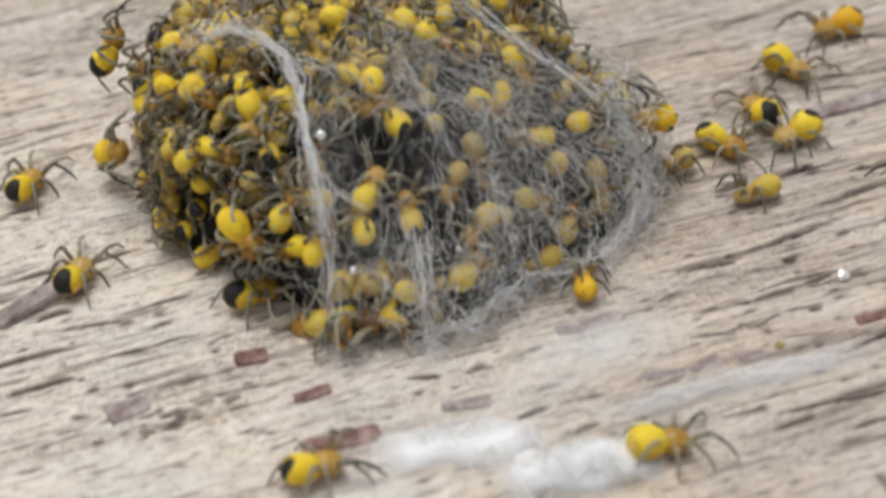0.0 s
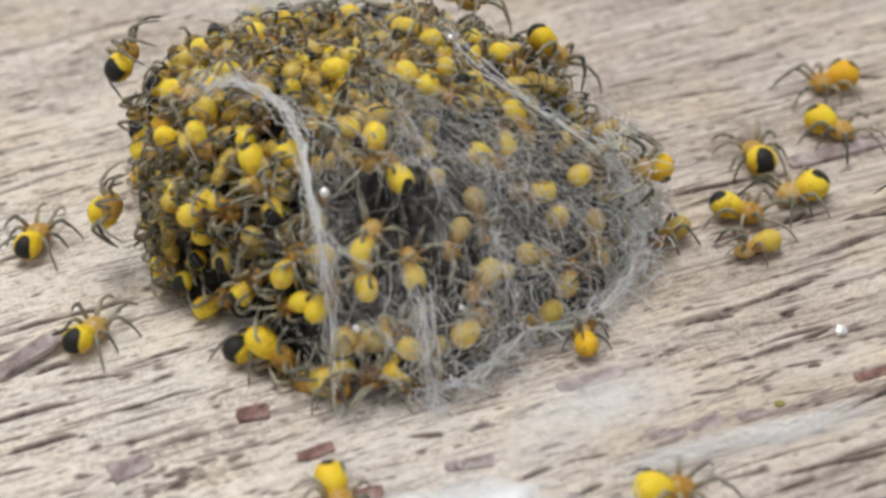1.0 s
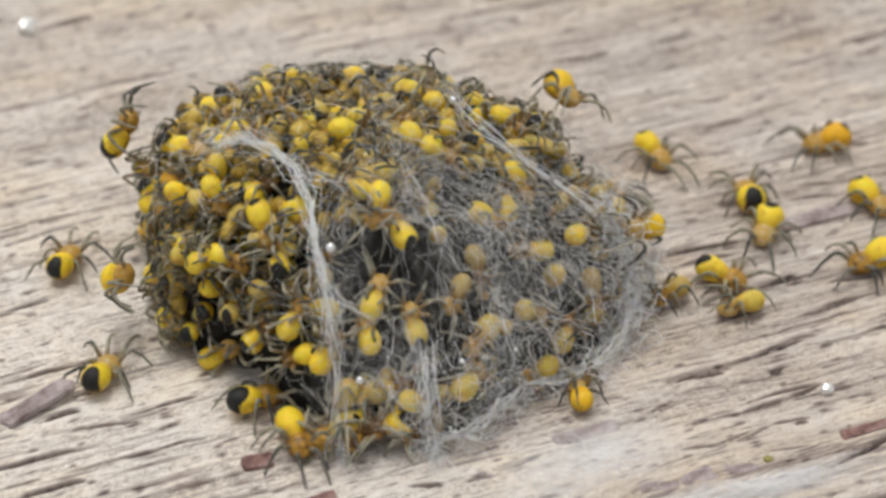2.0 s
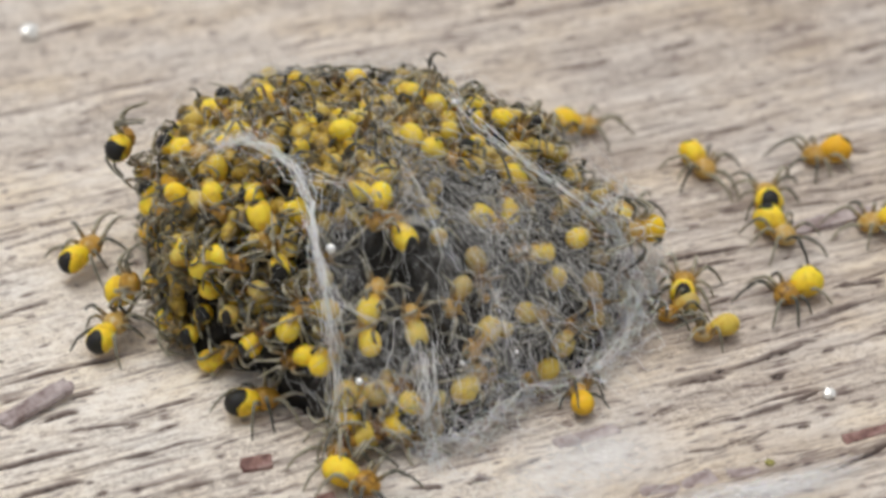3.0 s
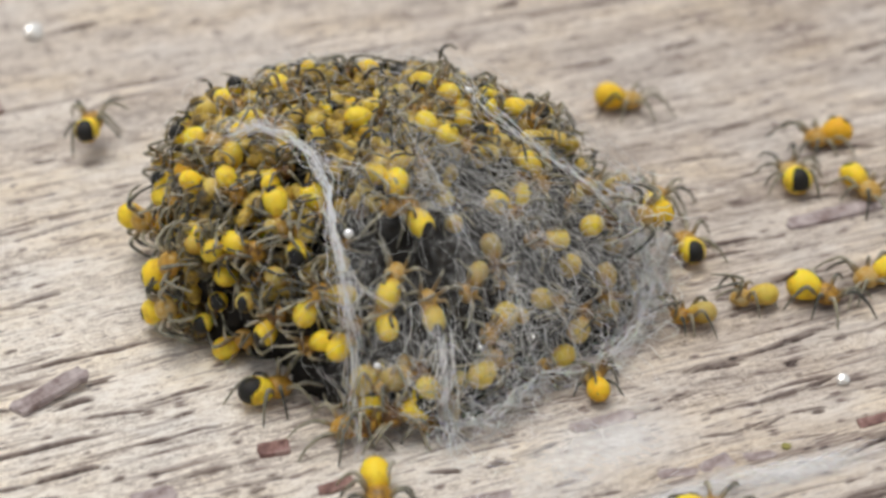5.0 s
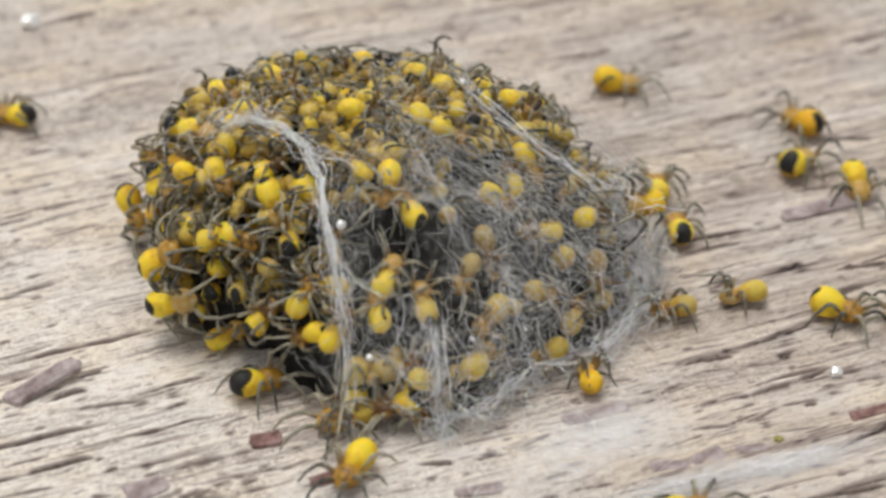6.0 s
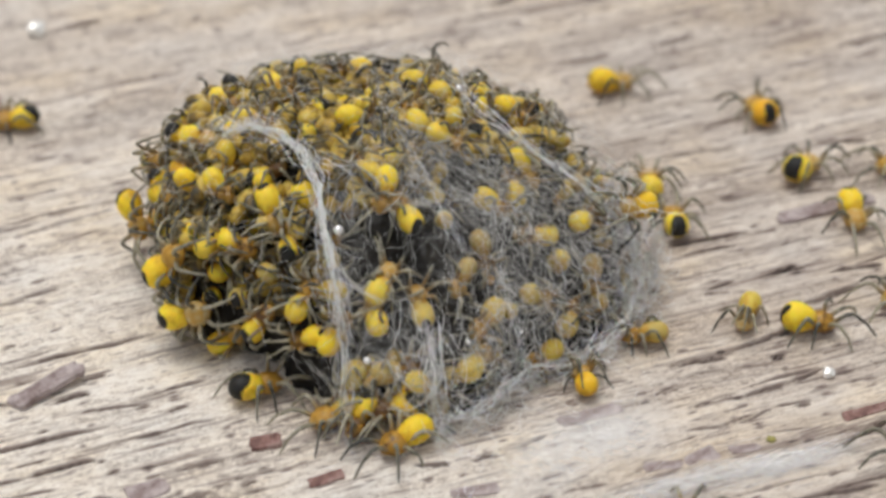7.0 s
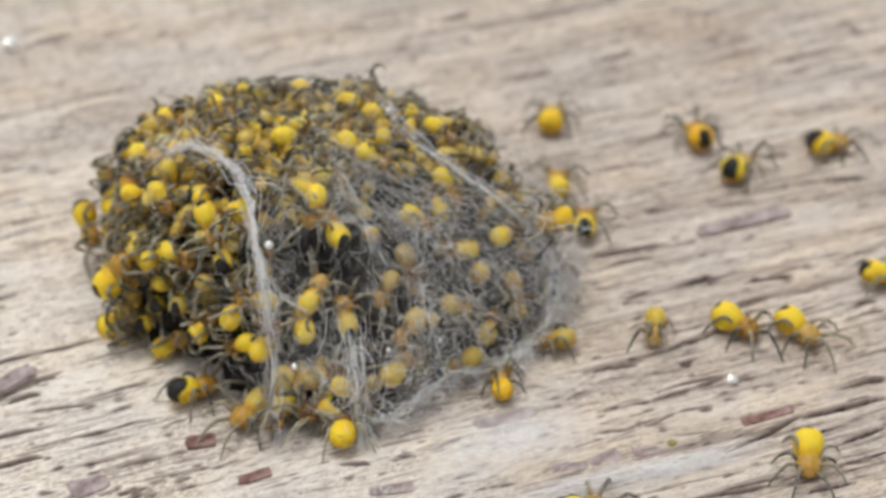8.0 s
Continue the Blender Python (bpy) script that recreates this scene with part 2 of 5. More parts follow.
GRAIN_MAT, _, _, _b = material("white_grain", 0.2, Metallic=0.25)
_b.inputs["Base Color"].default_value = (0.93, 0.92, 0.88, 1)


# ---- making meshes ----
def mesh_object(name, verts, faces, mat, parent=None, label="", smooth=True):
    me = bpy.data.meshes.new(name)
    me.from_pydata(verts, [], faces)
    if smooth:
        me.polygons.foreach_set("use_smooth", [True] * len(me.polygons))
    me.materials.append(mat)
    me.update()
    ob = new(name, me)
    if parent:
        ob.parent = parent
    if label:
        tagged(ob, label)
    return ob


def tube(points, radii, sides, verts, faces, close=True):
    """Adds a tapering tube along the points to the lists."""
    base = len(verts)
    count = len(points)
    for i, p in enumerate(points):
        d = (points[min(i + 1, count - 1)] - points[max(i - 1, 0)]).normalized()
        a = d.cross(Vector((0.31, 0.47, 0.83)))
        a = a.normalized() if a.length > 1e-6 else Vector((1, 0, 0))
        b = d.cross(a)
        for k in range(sides):
            w = 2 * math.pi * k / sides
            verts.append(p + (a * math.cos(w) + b * math.sin(w)) * radii[i])
    for i in range(count - 1):
        for k in range(sides):
            j = (k + 1) % sides
            faces.append((base + i * sides + k, base + i * sides + j, base + (i + 1) * sides + j, base + (i + 1) * sides + k))
    if close:
        faces.append(tuple(base + k for k in reversed(range(sides))))
        faces.append(tuple(base + (count - 1) * sides + k for k in range(sides)))


# ---- the board ----
GRAIN_TURN = radians(22.5)


def smooth_noise(u, v, seed):
    """Value noise on two arrays, -1 to 1."""
    g = np.random.default_rng(seed).uniform(-1, 1, (257, 257))
    iu, iv = np.floor(u).astype(int), np.floor(v).astype(int)
    fu, fv = u - iu, v - iv
    fu, fv = fu * fu * (3 - 2 * fu), fv * fv * (3 - 2 * fv)
    at = lambda a, b: g[a % 257, b % 257]
    return (at(iu, iv) * (1 - fu) + at(iu + 1, iv) * fu) * (1 - fv) + (at(iu, iv + 1) * (1 - fu) + at(iu + 1, iv + 1) * fu) * fv


def spread(lo, hi, step, far, grow=1.5):
    """Even steps from lo to hi, then growing ones out to far at both ends."""
    mid = list(np.arange(lo, hi + step / 2, step))
    for sign, seq in ((1, mid), (-1, mid)):
        gap, at = step * grow, (hi if sign > 0 else lo)
        while abs(at) < far:
            at += sign * gap
            gap *= grow
            at = max(-far, min(far, at))
            seq.append(at)
    return np.array(sorted(set(mid)))


def build_board():
    us = np.array(sorted(set(np.r_[np.arange(-2.8, 3.4, 0.014), np.arange(3.4, 4.8, 0.05), np.arange(-4.6, -2.8, 0.05), spread(-4.6, 4.8, 2.0, 60)])))
    vs = np.array(sorted(set(np.r_[spread(-1.9, 0.9, 0.0035, 1.9), np.arange(0.9, 1.5, 0.005), np.arange(1.5, 3.5, 0.009), spread(-2.0, 3.5, 6.0, 9)[[0, -1]], -6, -4, -3, -2.4, 4.2, 5.5])))
    U, V = np.meshgrid(us, vs, indexing="ij")
    wave = 0.05 * smooth_noise(U / 2.2 + 9, V / 1.5 + 4, 1) + 0.012 * smooth_noise(U / 0.5, V / 0.4, 2)
    W = V + wave
    # ridges and furrows of the grain
    ridge = smooth_noise(U / 1.6 + 3, W / 0.055, 3)
    mid = smooth_noise(U / 0.55, W / 0.022 + 7, 4)
    step = np.tanh(3.5 * smooth_noise(U / 0.8 + 5, W / 0.030 + 2, 13))
    fine = smooth_noise(U / 0.16, W / 0.010, 5)
    H = 0.0035 * ridge + 0.0022 * mid + 0.0034 * step + 0.0014 * fine + 0.004 * smooth_noise(U / 3, W / 0.5, 6)
    speck = smooth_noise(U / 0.07, W / 0.012 + 31, 12)
    late = np.clip((-mid - 0.5) * 1.6, 0, 0.35) * np.clip(0.4 + ridge, 0, 1) + np.clip((-fine - 0.62) * 1.5, 0, 0.4) + np.clip((-speck - 0.62) * 2.2, 0, 0.6)
    # how far the wood is tinted grey: rises towards +u and +v, with noise
    grey = np.clip(np.maximum((U + 0.6) / 1.5, (V - 0.5) / 1.6) + 0.3 * smooth_noise(U / 0.9 + 4, W / 0.35 + 8, 23), 0, 1)
    # beyond the heap, more streaks of the darker tone towards +u
    rightward = np.clip((U - 0.3) / 1.2, 0, 1)
    late += rightward * np.clip(0.075 + 0.10 * smooth_noise(U / 0.45 + 2, W / 0.030 + 5, 21) + 0.10 * smooth_noise(U / 0.2, W / 0.013, 22), 0, 0.4)
    # open checks along the grain
    rng = np.random.default_rng(11)
    c, s = math.cos(GRAIN_TURN), math.sin(GRAIN_TURN)
    cracks = []
    for _ in range(620):
        long = rng.random() < 0.25
        u0, v0 = rng.uniform(-4.5, 4.7), rng.uniform(-2.0, 3.4)
        faint = 0.55 if abs(u0) < 2.6 else 1.0
        cracks.append((u0, v0, rng.uniform(0.45, 1.0) if long else rng.uniform(0.12, 0.45), rng.uniform(0.0035, 0.0065) * (1.3 if long else 1.0),
                       rng.uniform(0.02, 0.05) * faint, rng.uniform(-0.03, 0.03)))
    # a pitted patch and a few lone pits
    for k in range(70):
        x, y = (rng.normal(PITS[0], 0.13), rng.normal(PITS[1], 0.035)) if k < 46 else (rng.uniform(-1.6, 2.0), rng.uniform(-1.2, 0.2))
        y += 0.41 * (x - PITS[0]) if k < 46 else 0.0
        cracks.append((x * c + y * s, -x * s + y * c, rng.uniform(0.03, 0.07), rng.uniform(0.006, 0.011), rng.uniform(0.018, 0.036), 0.0))
    for x0, y0, x1, y1, w, d in CHECKS_AND_SHADOW:
        x, y = (x0 + x1) / 2, (y0 + y1) / 2
        du, dv = (x1 - x0) * c + (y1 - y0) * s, -(x1 - x0) * s + (y1 - y0) * c
        cracks.append((x * c + y * s, -x * s + y * c, 1.1 * math.hypot(x1 - x0, y1 - y0), w * (0.9 if y < 0.4 else 0.75), d, dv / du))
    for u0, v0, length, w, d, slope in cracks:
        i0, i1 = np.searchsorted(us, (u0 - length / 2, u0 + length / 2))
        j0, j1 = np.searchsorted(vs, (v0 - 0.10 - abs(slope) * length / 2, v0 + 0.10 + abs(slope) * length / 2))
        if i1 - i0 < 2 or j1 - j0 < 2:
            continue
        u, v = U[i0:i1, j0:j1], V[i0:i1, j0:j1]
        along = np.clip(1 - np.abs((u - u0) / (length / 2)) ** 2.6, 0, 1) * np.clip(0.95 + 0.45 * smooth_noise(u / 0.11 + v0 * 7, u * 0, 8), 0.4, 1)
        centre = v0 + slope * (u - u0) + 0.012 * smooth_noise(u / 0.35 + u0 * 3, u * 0 + v0 * 5, 7) + 0.006 * smooth_noise(u / 0.08, u * 0 + v0 * 9, 9)
        ragged = 1.0 + 0.22 * smooth_noise(u / 0.05 + u0 * 5, v / 0.02, 10)
        if rng.random() < 0.75:
            f = np.clip((u - u0) / length + 0.5, 0, 1)
            along = along * (0.25 + 0.85 * f)
        shape = np.clip(1.9 - 1.9 * (np.abs(v - centre) / (0.62 * w * ragged * np.maximum(along, 0.05))) ** 2, 0, 1) * along
        deep = min(1.0, d / 0.052)
        # a darker ridge of late wood stands along the far lip
        band = np.clip(2.2 - 2.2 * np.abs(v - centre - 0.95 * w) / (0.95 * w * ragged), 0, 1) * np.minimum(along * 1.5, 1)
        H[i0:i1, j0:j1] += 0.22 * d * band - d * shape
        late[i0:i1, j0:j1] = np.maximum(late[i0:i1, j0:j1], (0.36 + 0.12 * smooth_noise(u / 0.12, v / 0.012, 14)) * band * min(1.0, d / 0.034))
        # near-black within each opening, by depth: its inner shade set as colour
        late[i0:i1, j0:j1] = np.maximum(late[i0:i1, j0:j1], np.clip(shape * 5 - 0.7, 0, 1.0) * deep)
    H -= 0.002
    flat = np.clip((np.abs(U) - 4.5) / 1.0, 0, 1) + np.clip((np.abs(V - 0.4) - 3.0) / 0.6, 0, 1)
    H = H * (1 - np.clip(flat, 0, 1))
    nu, nv = len(us), len(vs)
    top = np.stack([U * CM, V * CM, H * CM], -1).reshape(-1, 3)
    i, j = np.meshgrid(np.arange(nu - 1), np.arange(nv - 1), indexing="ij")
    a = (i * nv + j).ravel()
    quads = np.stack([a, a + nv, a + nv + 1, a + 1], -1)
    # sides and underside
    ring = [k * nv for k in range(nu)] + [(nu - 1) * nv + k for k in range(1, nv)] + [k * nv + nv - 1 for k in range(nu - 2, -1, -1)] + [k for k in range(nv - 2, 0, -1)]
    low = top[ring].copy()
    low[:, 2] = -0.024
    n0, m = len(top), len(ring)
    sides = [(ring[k], n0 + k, n0 + (k + 1) % m, ring[(k + 1) % m]) for k in range(m)]
    me = bpy.data.meshes.new("wooden_board")
    me.from_pydata(np.vstack([top, low]).tolist(), [], quads.tolist() + sides + [tuple(range(n0 + m - 1, n0 - 1, -1))])
    me.polygons.foreach_set("use_smooth", [True] * len(me.polygons))
    at = me.attributes.new("latewood_and_shade", "FLOAT", "POINT")
    at.data.foreach_set("value", np.r_[late.ravel(), np.zeros(m)])
    at = me.attributes.new("greyish", "FLOAT", "POINT")
    at.data.foreach_set("value", np.r_[grey.ravel(), np.ones(m)])
    me.materials.append(WOOD)
    ob = new("wooden_board", me)
    ob.matrix_world = pose(0, 0, 0, 0, 0, math.degrees(GRAIN_TURN))
    return tagged(ob, "pale weathered wooden board with dark open grain cracks", "board", kind="structure")


# checks that stand out, and one flake's shadow drawn the same way: from x, y to x, y in centimetres, half width, depth
PITS = (-0.66, -1.00)
CHECKS_AND_SHADOW = [
    (-1.60, -0.82, -1.09, -0.62, 0.012, 0.040), (-1.37, -0.94, -1.13, -0.83, 0.014, 0.066), (-1.61, -1.02, -1.39, -0.95, 0.011, 0.040),
    (-1.52, -1.08, -1.26, -0.99, 0.009, 0.040), (-1.25, -0.80, -0.87, -0.66, 0.009, 0.052), (-1.48, -0.90, -1.30, -0.82, 0.009, 0.040),
    (-1.09, -0.90, -1.03, -0.88, 0.011, 0.052), (-1.34, -0.58, -0.98, -0.49, 0.010, 0.040), (-1.09, -0.49, -0.76, -0.33, 0.010, 0.040),
    (-1.56, -0.29, -1.01, -0.05, 0.013, 0.040), (-1.80, 0.07, -1.58, 0.15, 0.011, 0.026), (-1.65, 0.14, -1.45, 0.25, 0.014, 0.026),
    # the first entry here paints the shadow beneath the long lifted bark flake
    (-1.37, -0.52, -1.21, -0.44, 0.015, 0.066), (-1.68, -0.54, -1.52, -0.51, 0.010, 0.040), (-1.70, -0.49, -1.44, -0.36, 0.008, 0.026),
]
CHECKS_AND_SHADOW += [
    (-1.72, -0.37, -1.64, -0.39, 0.013, 0.052), (-1.75, -0.24, -1.68, -0.23, 0.010, 0.052), (-0.90, -0.92, -0.63, -0.80, 0.011, 0.040),
    (-0.64, -0.80, -0.54, -0.76, 0.009, 0.040), (-1.01, -1.06, -0.83, -0.98, 0.009, 0.040), (-0.56, -1.00, -0.46, -0.96, 0.009, 0.040),
    (-0.94, -0.55, -0.81, -0.50, 0.006, 0.040), (-1.26, -0.36, -1.17, -0.32, 0.007, 0.040), (-1.78, -0.06, -1.71, -0.02, 0.014, 0.026),
    (-1.83, 0.92, -1.55, 1.06, 0.019, 0.026), (-1.90, 0.64, -1.44, 0.84, 0.009, 0.026), (-1.67, 0.63, -1.40, 0.77, 0.012, 0.026),
    (-1.57, 0.55, -1.32, 0.68, 0.009, 0.026), (-1.66, 1.14, -1.37, 1.27, 0.013, 0.014), (-2.04, 1.41, -1.88, 1.46, 0.021, 0.026),
]
CHECKS_AND_SHADOW += [
    (1.38, -0.10, 1.73, 0.06, 0.009, 0.052), (1.15, -0.20, 1.36, -0.13, 0.009, 0.040), (1.53, -0.16, 1.61, -0.13, 0.009, 0.052),
    (1.16, -0.48, 1.28, -0.43, 0.008, 0.040), (1.28, -0.43, 1.61, -0.30, 0.010, 0.040), (1.61, -0.30, 1.76, -0.21, 0.010, 0.040),
    (1.33, -0.56, 1.54, -0.45, 0.008, 0.052), (1.59, -0.43, 1.66, -0.41, 0.008, 0.052), (1.14, -0.61, 1.33, -0.56, 0.006, 0.026),
    (0.30, -0.80, 0.40, -0.75, 0.013, 0.066), (0.08, -0.84, 0.23, -0.82, 0.010, 0.040), (0.47, -0.74, 0.60, -0.64, 0.008, 0.026),
    (0.32, -0.65, 0.44, -0.60, 0.006, 0.040), (0.50, -1.03, 0.62, -0.97, 0.010, 0.040), (0.64, -0.96, 0.83, -0.91, 0.010, 0.040),
]
CHECKS_AND_SHADOW += [
    (1.06, -0.36, 1.13, -0.34, 0.009, 0.040), (0.84, -0.32, 0.94, -0.30, 0.007, 0.026), (1.49, -0.60, 1.68, -0.55, 0.006, 0.026),
    (1.17, 0.60, 1.55, 0.72, 0.015, 0.052), (1.20, 0.53, 1.47, 0.62, 0.010, 0.052), (1.74, 1.01, 1.97, 1.08, 0.018, 0.052),
    (1.35, 0.96, 1.58, 0.99, 0.011, 0.026), (0.81, 1.36, 1.19, 1.46, 0.012, 0.026), (1.23, 1.30, 1.56, 1.41, 0.011, 0.026),
    (1.36, 1.55, 1.66, 1.67, 0.015, 0.026), (1.01, 1.57, 1.29, 1.68, 0.012, 0.026), (1.29, 1.76, 1.58, 1.84, 0.012, 0.026),
    (1.57, 1.51, 1.74, 1.59, 0.011, 0.026), (1.21, 1.07, 1.53, 1.22, 0.008, 0.014), (0.73, 2.08, 1.02, 2.23, 0.020, 0.026),
]
CHECKS_AND_SHADOW += [
    (1.23, 2.29, 1.47, 2.42, 0.019, 0.040), (1.96, 1.45, 2.18, 1.48, 0.014, 0.040), (1.61, 0.43, 1.77, 0.47, 0.010, 0.052),
    (1.91, 0.44, 2.11, 0.50, 0.014, 0.052), (1.63, 0.17, 2.01, 0.34, 0.009, 0.040), (1.19, -0.18, 1.39, -0.10, 0.007, 0.040),
    (1.41, -0.08, 1.73, 0.08, 0.007, 0.052), (1.53, -0.15, 1.63, -0.11, 0.009, 0.052), (1.38, -0.35, 1.74, -0.20, 0.013, 0.040),
    (1.18, -0.47, 1.38, -0.37, 0.009, 0.026), (1.24, -0.59, 1.45, -0.47, 0.006, 0.040), (1.45, -0.47, 1.67, -0.39, 0.006, 0.040),
    (1.40, -1.10, 1.58, -1.02, 0.011, 0.052), (1.44, -1.02, 1.87, -0.89, 0.011, 0.040), (1.67, -1.11, 1.84, -1.04, 0.009, 0.052),
]
CHECKS_AND_SHADOW += [
    (0.65, -1.13, 0.80, -1.06, 0.010, 0.040), (1.28, 0.28, 1.44, 0.37, 0.011, 0.040), (1.52, 0.38, 1.73, 0.48, 0.013, 0.052),
    (1.83, 0.40, 2.16, 0.58, 0.010, 0.040), (2.16, 0.56, 2.57, 0.75, 0.010, 0.040), (1.68, 0.20, 2.00, 0.35, 0.015, 0.026),
    (2.00, 0.33, 2.22, 0.42, 0.008, 0.026), (2.25, 0.24, 2.47, 0.34, 0.010, 0.052), (2.27, 0.18, 2.51, 0.28, 0.007, 0.040),
    (1.55, 0.01, 1.78, 0.10, 0.013, 0.026), (1.71, -0.69, 2.04, -0.47, 0.016, 0.040), (2.04, -0.49, 2.42, -0.33, 0.018, 0.052),
    (2.18, -0.30, 2.44, -0.20, 0.016, 0.066), (2.14, -0.64, 2.39, -0.51, 0.017, 0.052), (2.15, -0.78, 2.37, -0.67, 0.006, 0.040),
]
CHECKS_AND_SHADOW += [
    (1.56, -0.96, 1.96, -0.82, 0.013, 0.040), (2.01, -0.94, 2.23, -0.86, 0.015, 0.052), (1.20, 2.31, 1.45, 2.39, 0.021, 0.026),
    (1.28, 1.11, 1.71, 1.27, 0.012, 0.026), (2.15, 1.24, 2.57, 1.30, 0.020, 0.052), (1.78, 1.13, 2.17, 1.21, 0.011, 0.026),
    (0.40, 2.69, 0.56, 2.77, 0.027, 0.040), (0.72, 2.13, 1.02, 2.22, 0.018, 0.040), (-0.67, 2.16, -0.13, 2.26, 0.023, 0.014),
    (-1.27, 2.14, -1.04, 2.23, 0.020, 0.014), (-1.51, 2.50, -1.21, 2.60, 0.021, 0.014), (-0.03, 2.56, 0.15, 2.63, 0.020, 0.014),
    (0.71, 2.76, 0.96, 2.89, 0.019, 0.014), (-1.88, 2.31, -1.60, 2.49, 0.030, 0.040),
]
build_board()

# ---- the heap's form ----
HEAP_X, HEAP_Y, HEAP_H = -0.10, 0.36, 0.83
HEAP_R = (1.15, 1.08, 1.04, 1.16, 0.99, 0.92, 1.00, 0.96)


def heap_radius(phi):
    """The heap's reach at a bearing, in centimetres, gliding between eight bearings."""
    a = (phi / (2 * math.pi)) % 1.0 * 8
    i = int(a)
    f = a - i
    f = f * f * (3 - 2 * f)
    return HEAP_R[i % 8] * (1 - f) + HEAP_R[(i + 1) % 8] * f


def heap_hollow(phi, s):
    """1 in the middle of the dark hollow beside the cord, 0 away from it."""
    return math.exp(-(((phi % (2 * math.pi)) - 4.92) / 0.40) ** 2 - ((s - 0.42) / 0.17) ** 2)


def heap_point(phi, s, out=0.0):
    """A point of the heap's skin in centimetres: phi its bearing, s from 0 at the wood to 1 at the top; out: proud of the skin."""
    a = s * math.pi / 2
    left = max(0.0, -math.cos(phi - 0.35)) ** 0.7
    front = max(0.0, math.cos(phi + 1.3))
    rf = math.cos(a) ** (0.95 - 0.35 * left + 0.8 * front)
    rf *= 1 - 0.08 * left * (1 - s) ** 3
    dent = math.exp(-(((phi % (2 * math.pi)) - 4.2) / 0.35) ** 2)
    r = heap_radius(phi) * rf * (1 - 0.15 * dent * (1 - s) ** 2) * (1 - 0.16 * heap_hollow(phi, s))
    r *= 1 + 0.035 * math.sin(5 * phi + 1) * math.sin(2 * a) + 0.03 * math.sin(9 * phi + 4 * s)
    z = HEAP_H * math.sin(a) ** 0.9
    r, z = r + out * math.cos(a), z + out * math.sin(a)
    return Vector((HEAP_X + r * math.cos(phi), HEAP_Y + r * math.sin(phi), z))


def heap_normal(phi, s):
    s = min(max(s, 0.02), 0.97)
    u = heap_point(phi + 0.02, s) - heap_point(phi - 0.02, s)
    v = heap_point(phi, s + 0.02) - heap_point(phi, s - 0.02)
    return u.cross(v).normalized()



# ---- spiderlings ----
def egg(length, width, height, tip, rings=11, segs=14):
    """An egg along x, its thicker end behind, as vertices and faces in millimetres."""
    verts, faces = [], []
    for i in range(rings + 1):
        a = math.pi * i / rings
        x = -math.cos(a)
        r = math.sin(a) * (1 - tip * x)
        for k in range(segs):
            w = 2 * math.pi * k / segs
            verts.append(Vector((x * length, r * width * math.cos(w), r * height * math.sin(w))) * MM)
    for i in range(rings):
        for k in range(segs):
            j = (k + 1) % segs
            faces.append((i * segs + k, i * segs + j, (i + 1) * segs + j, (i + 1) * segs + k))
    return verts, faces


def leg_mesh(rng, reach, lift, bend, girth):
    """One jointed leg from its hip along +x, in millimetres: straight joints that swell and taper, with knees between."""
    knots = [(0, 0), (0.34 * reach, lift * 0.9), (0.50 * reach, lift), (0.78 * reach, lift * 0.30), (1.0 * reach, -0.42)]
    pts = []
    for x, z in knots:
        y = bend * (x / reach) ** 2 + rng.uniform(-0.03, 0.03)
        pts.append(Vector((x, y, z)) * MM)
    thick = [g * girth for g in (0.090, 0.098, 0.082, 0.062, 0.036)]
    fine, radii = [], []
    for i in range(len(pts) - 1):
        for f, swell in ((0.0, 0.80), (0.14, 1.02), (0.55, 1.12), (0.88, 0.98)):
            fine.append(pts[i].lerp(pts[i + 1], f))
            radii.append((thick[i] * (1 - f) + thick[i + 1] * f) * swell * MM)
    fine.append(pts[-1])
    radii.append(0.022 * MM)
    verts, faces = [], []
    tube(fine, radii, 6, verts, faces)
    return verts, faces


HIPS = [(0.30, 62), (0.10, 25), (-0.10, -18), (-0.28, -58)]
REACH = [1.75, 1.45, 1.10, 1.60]


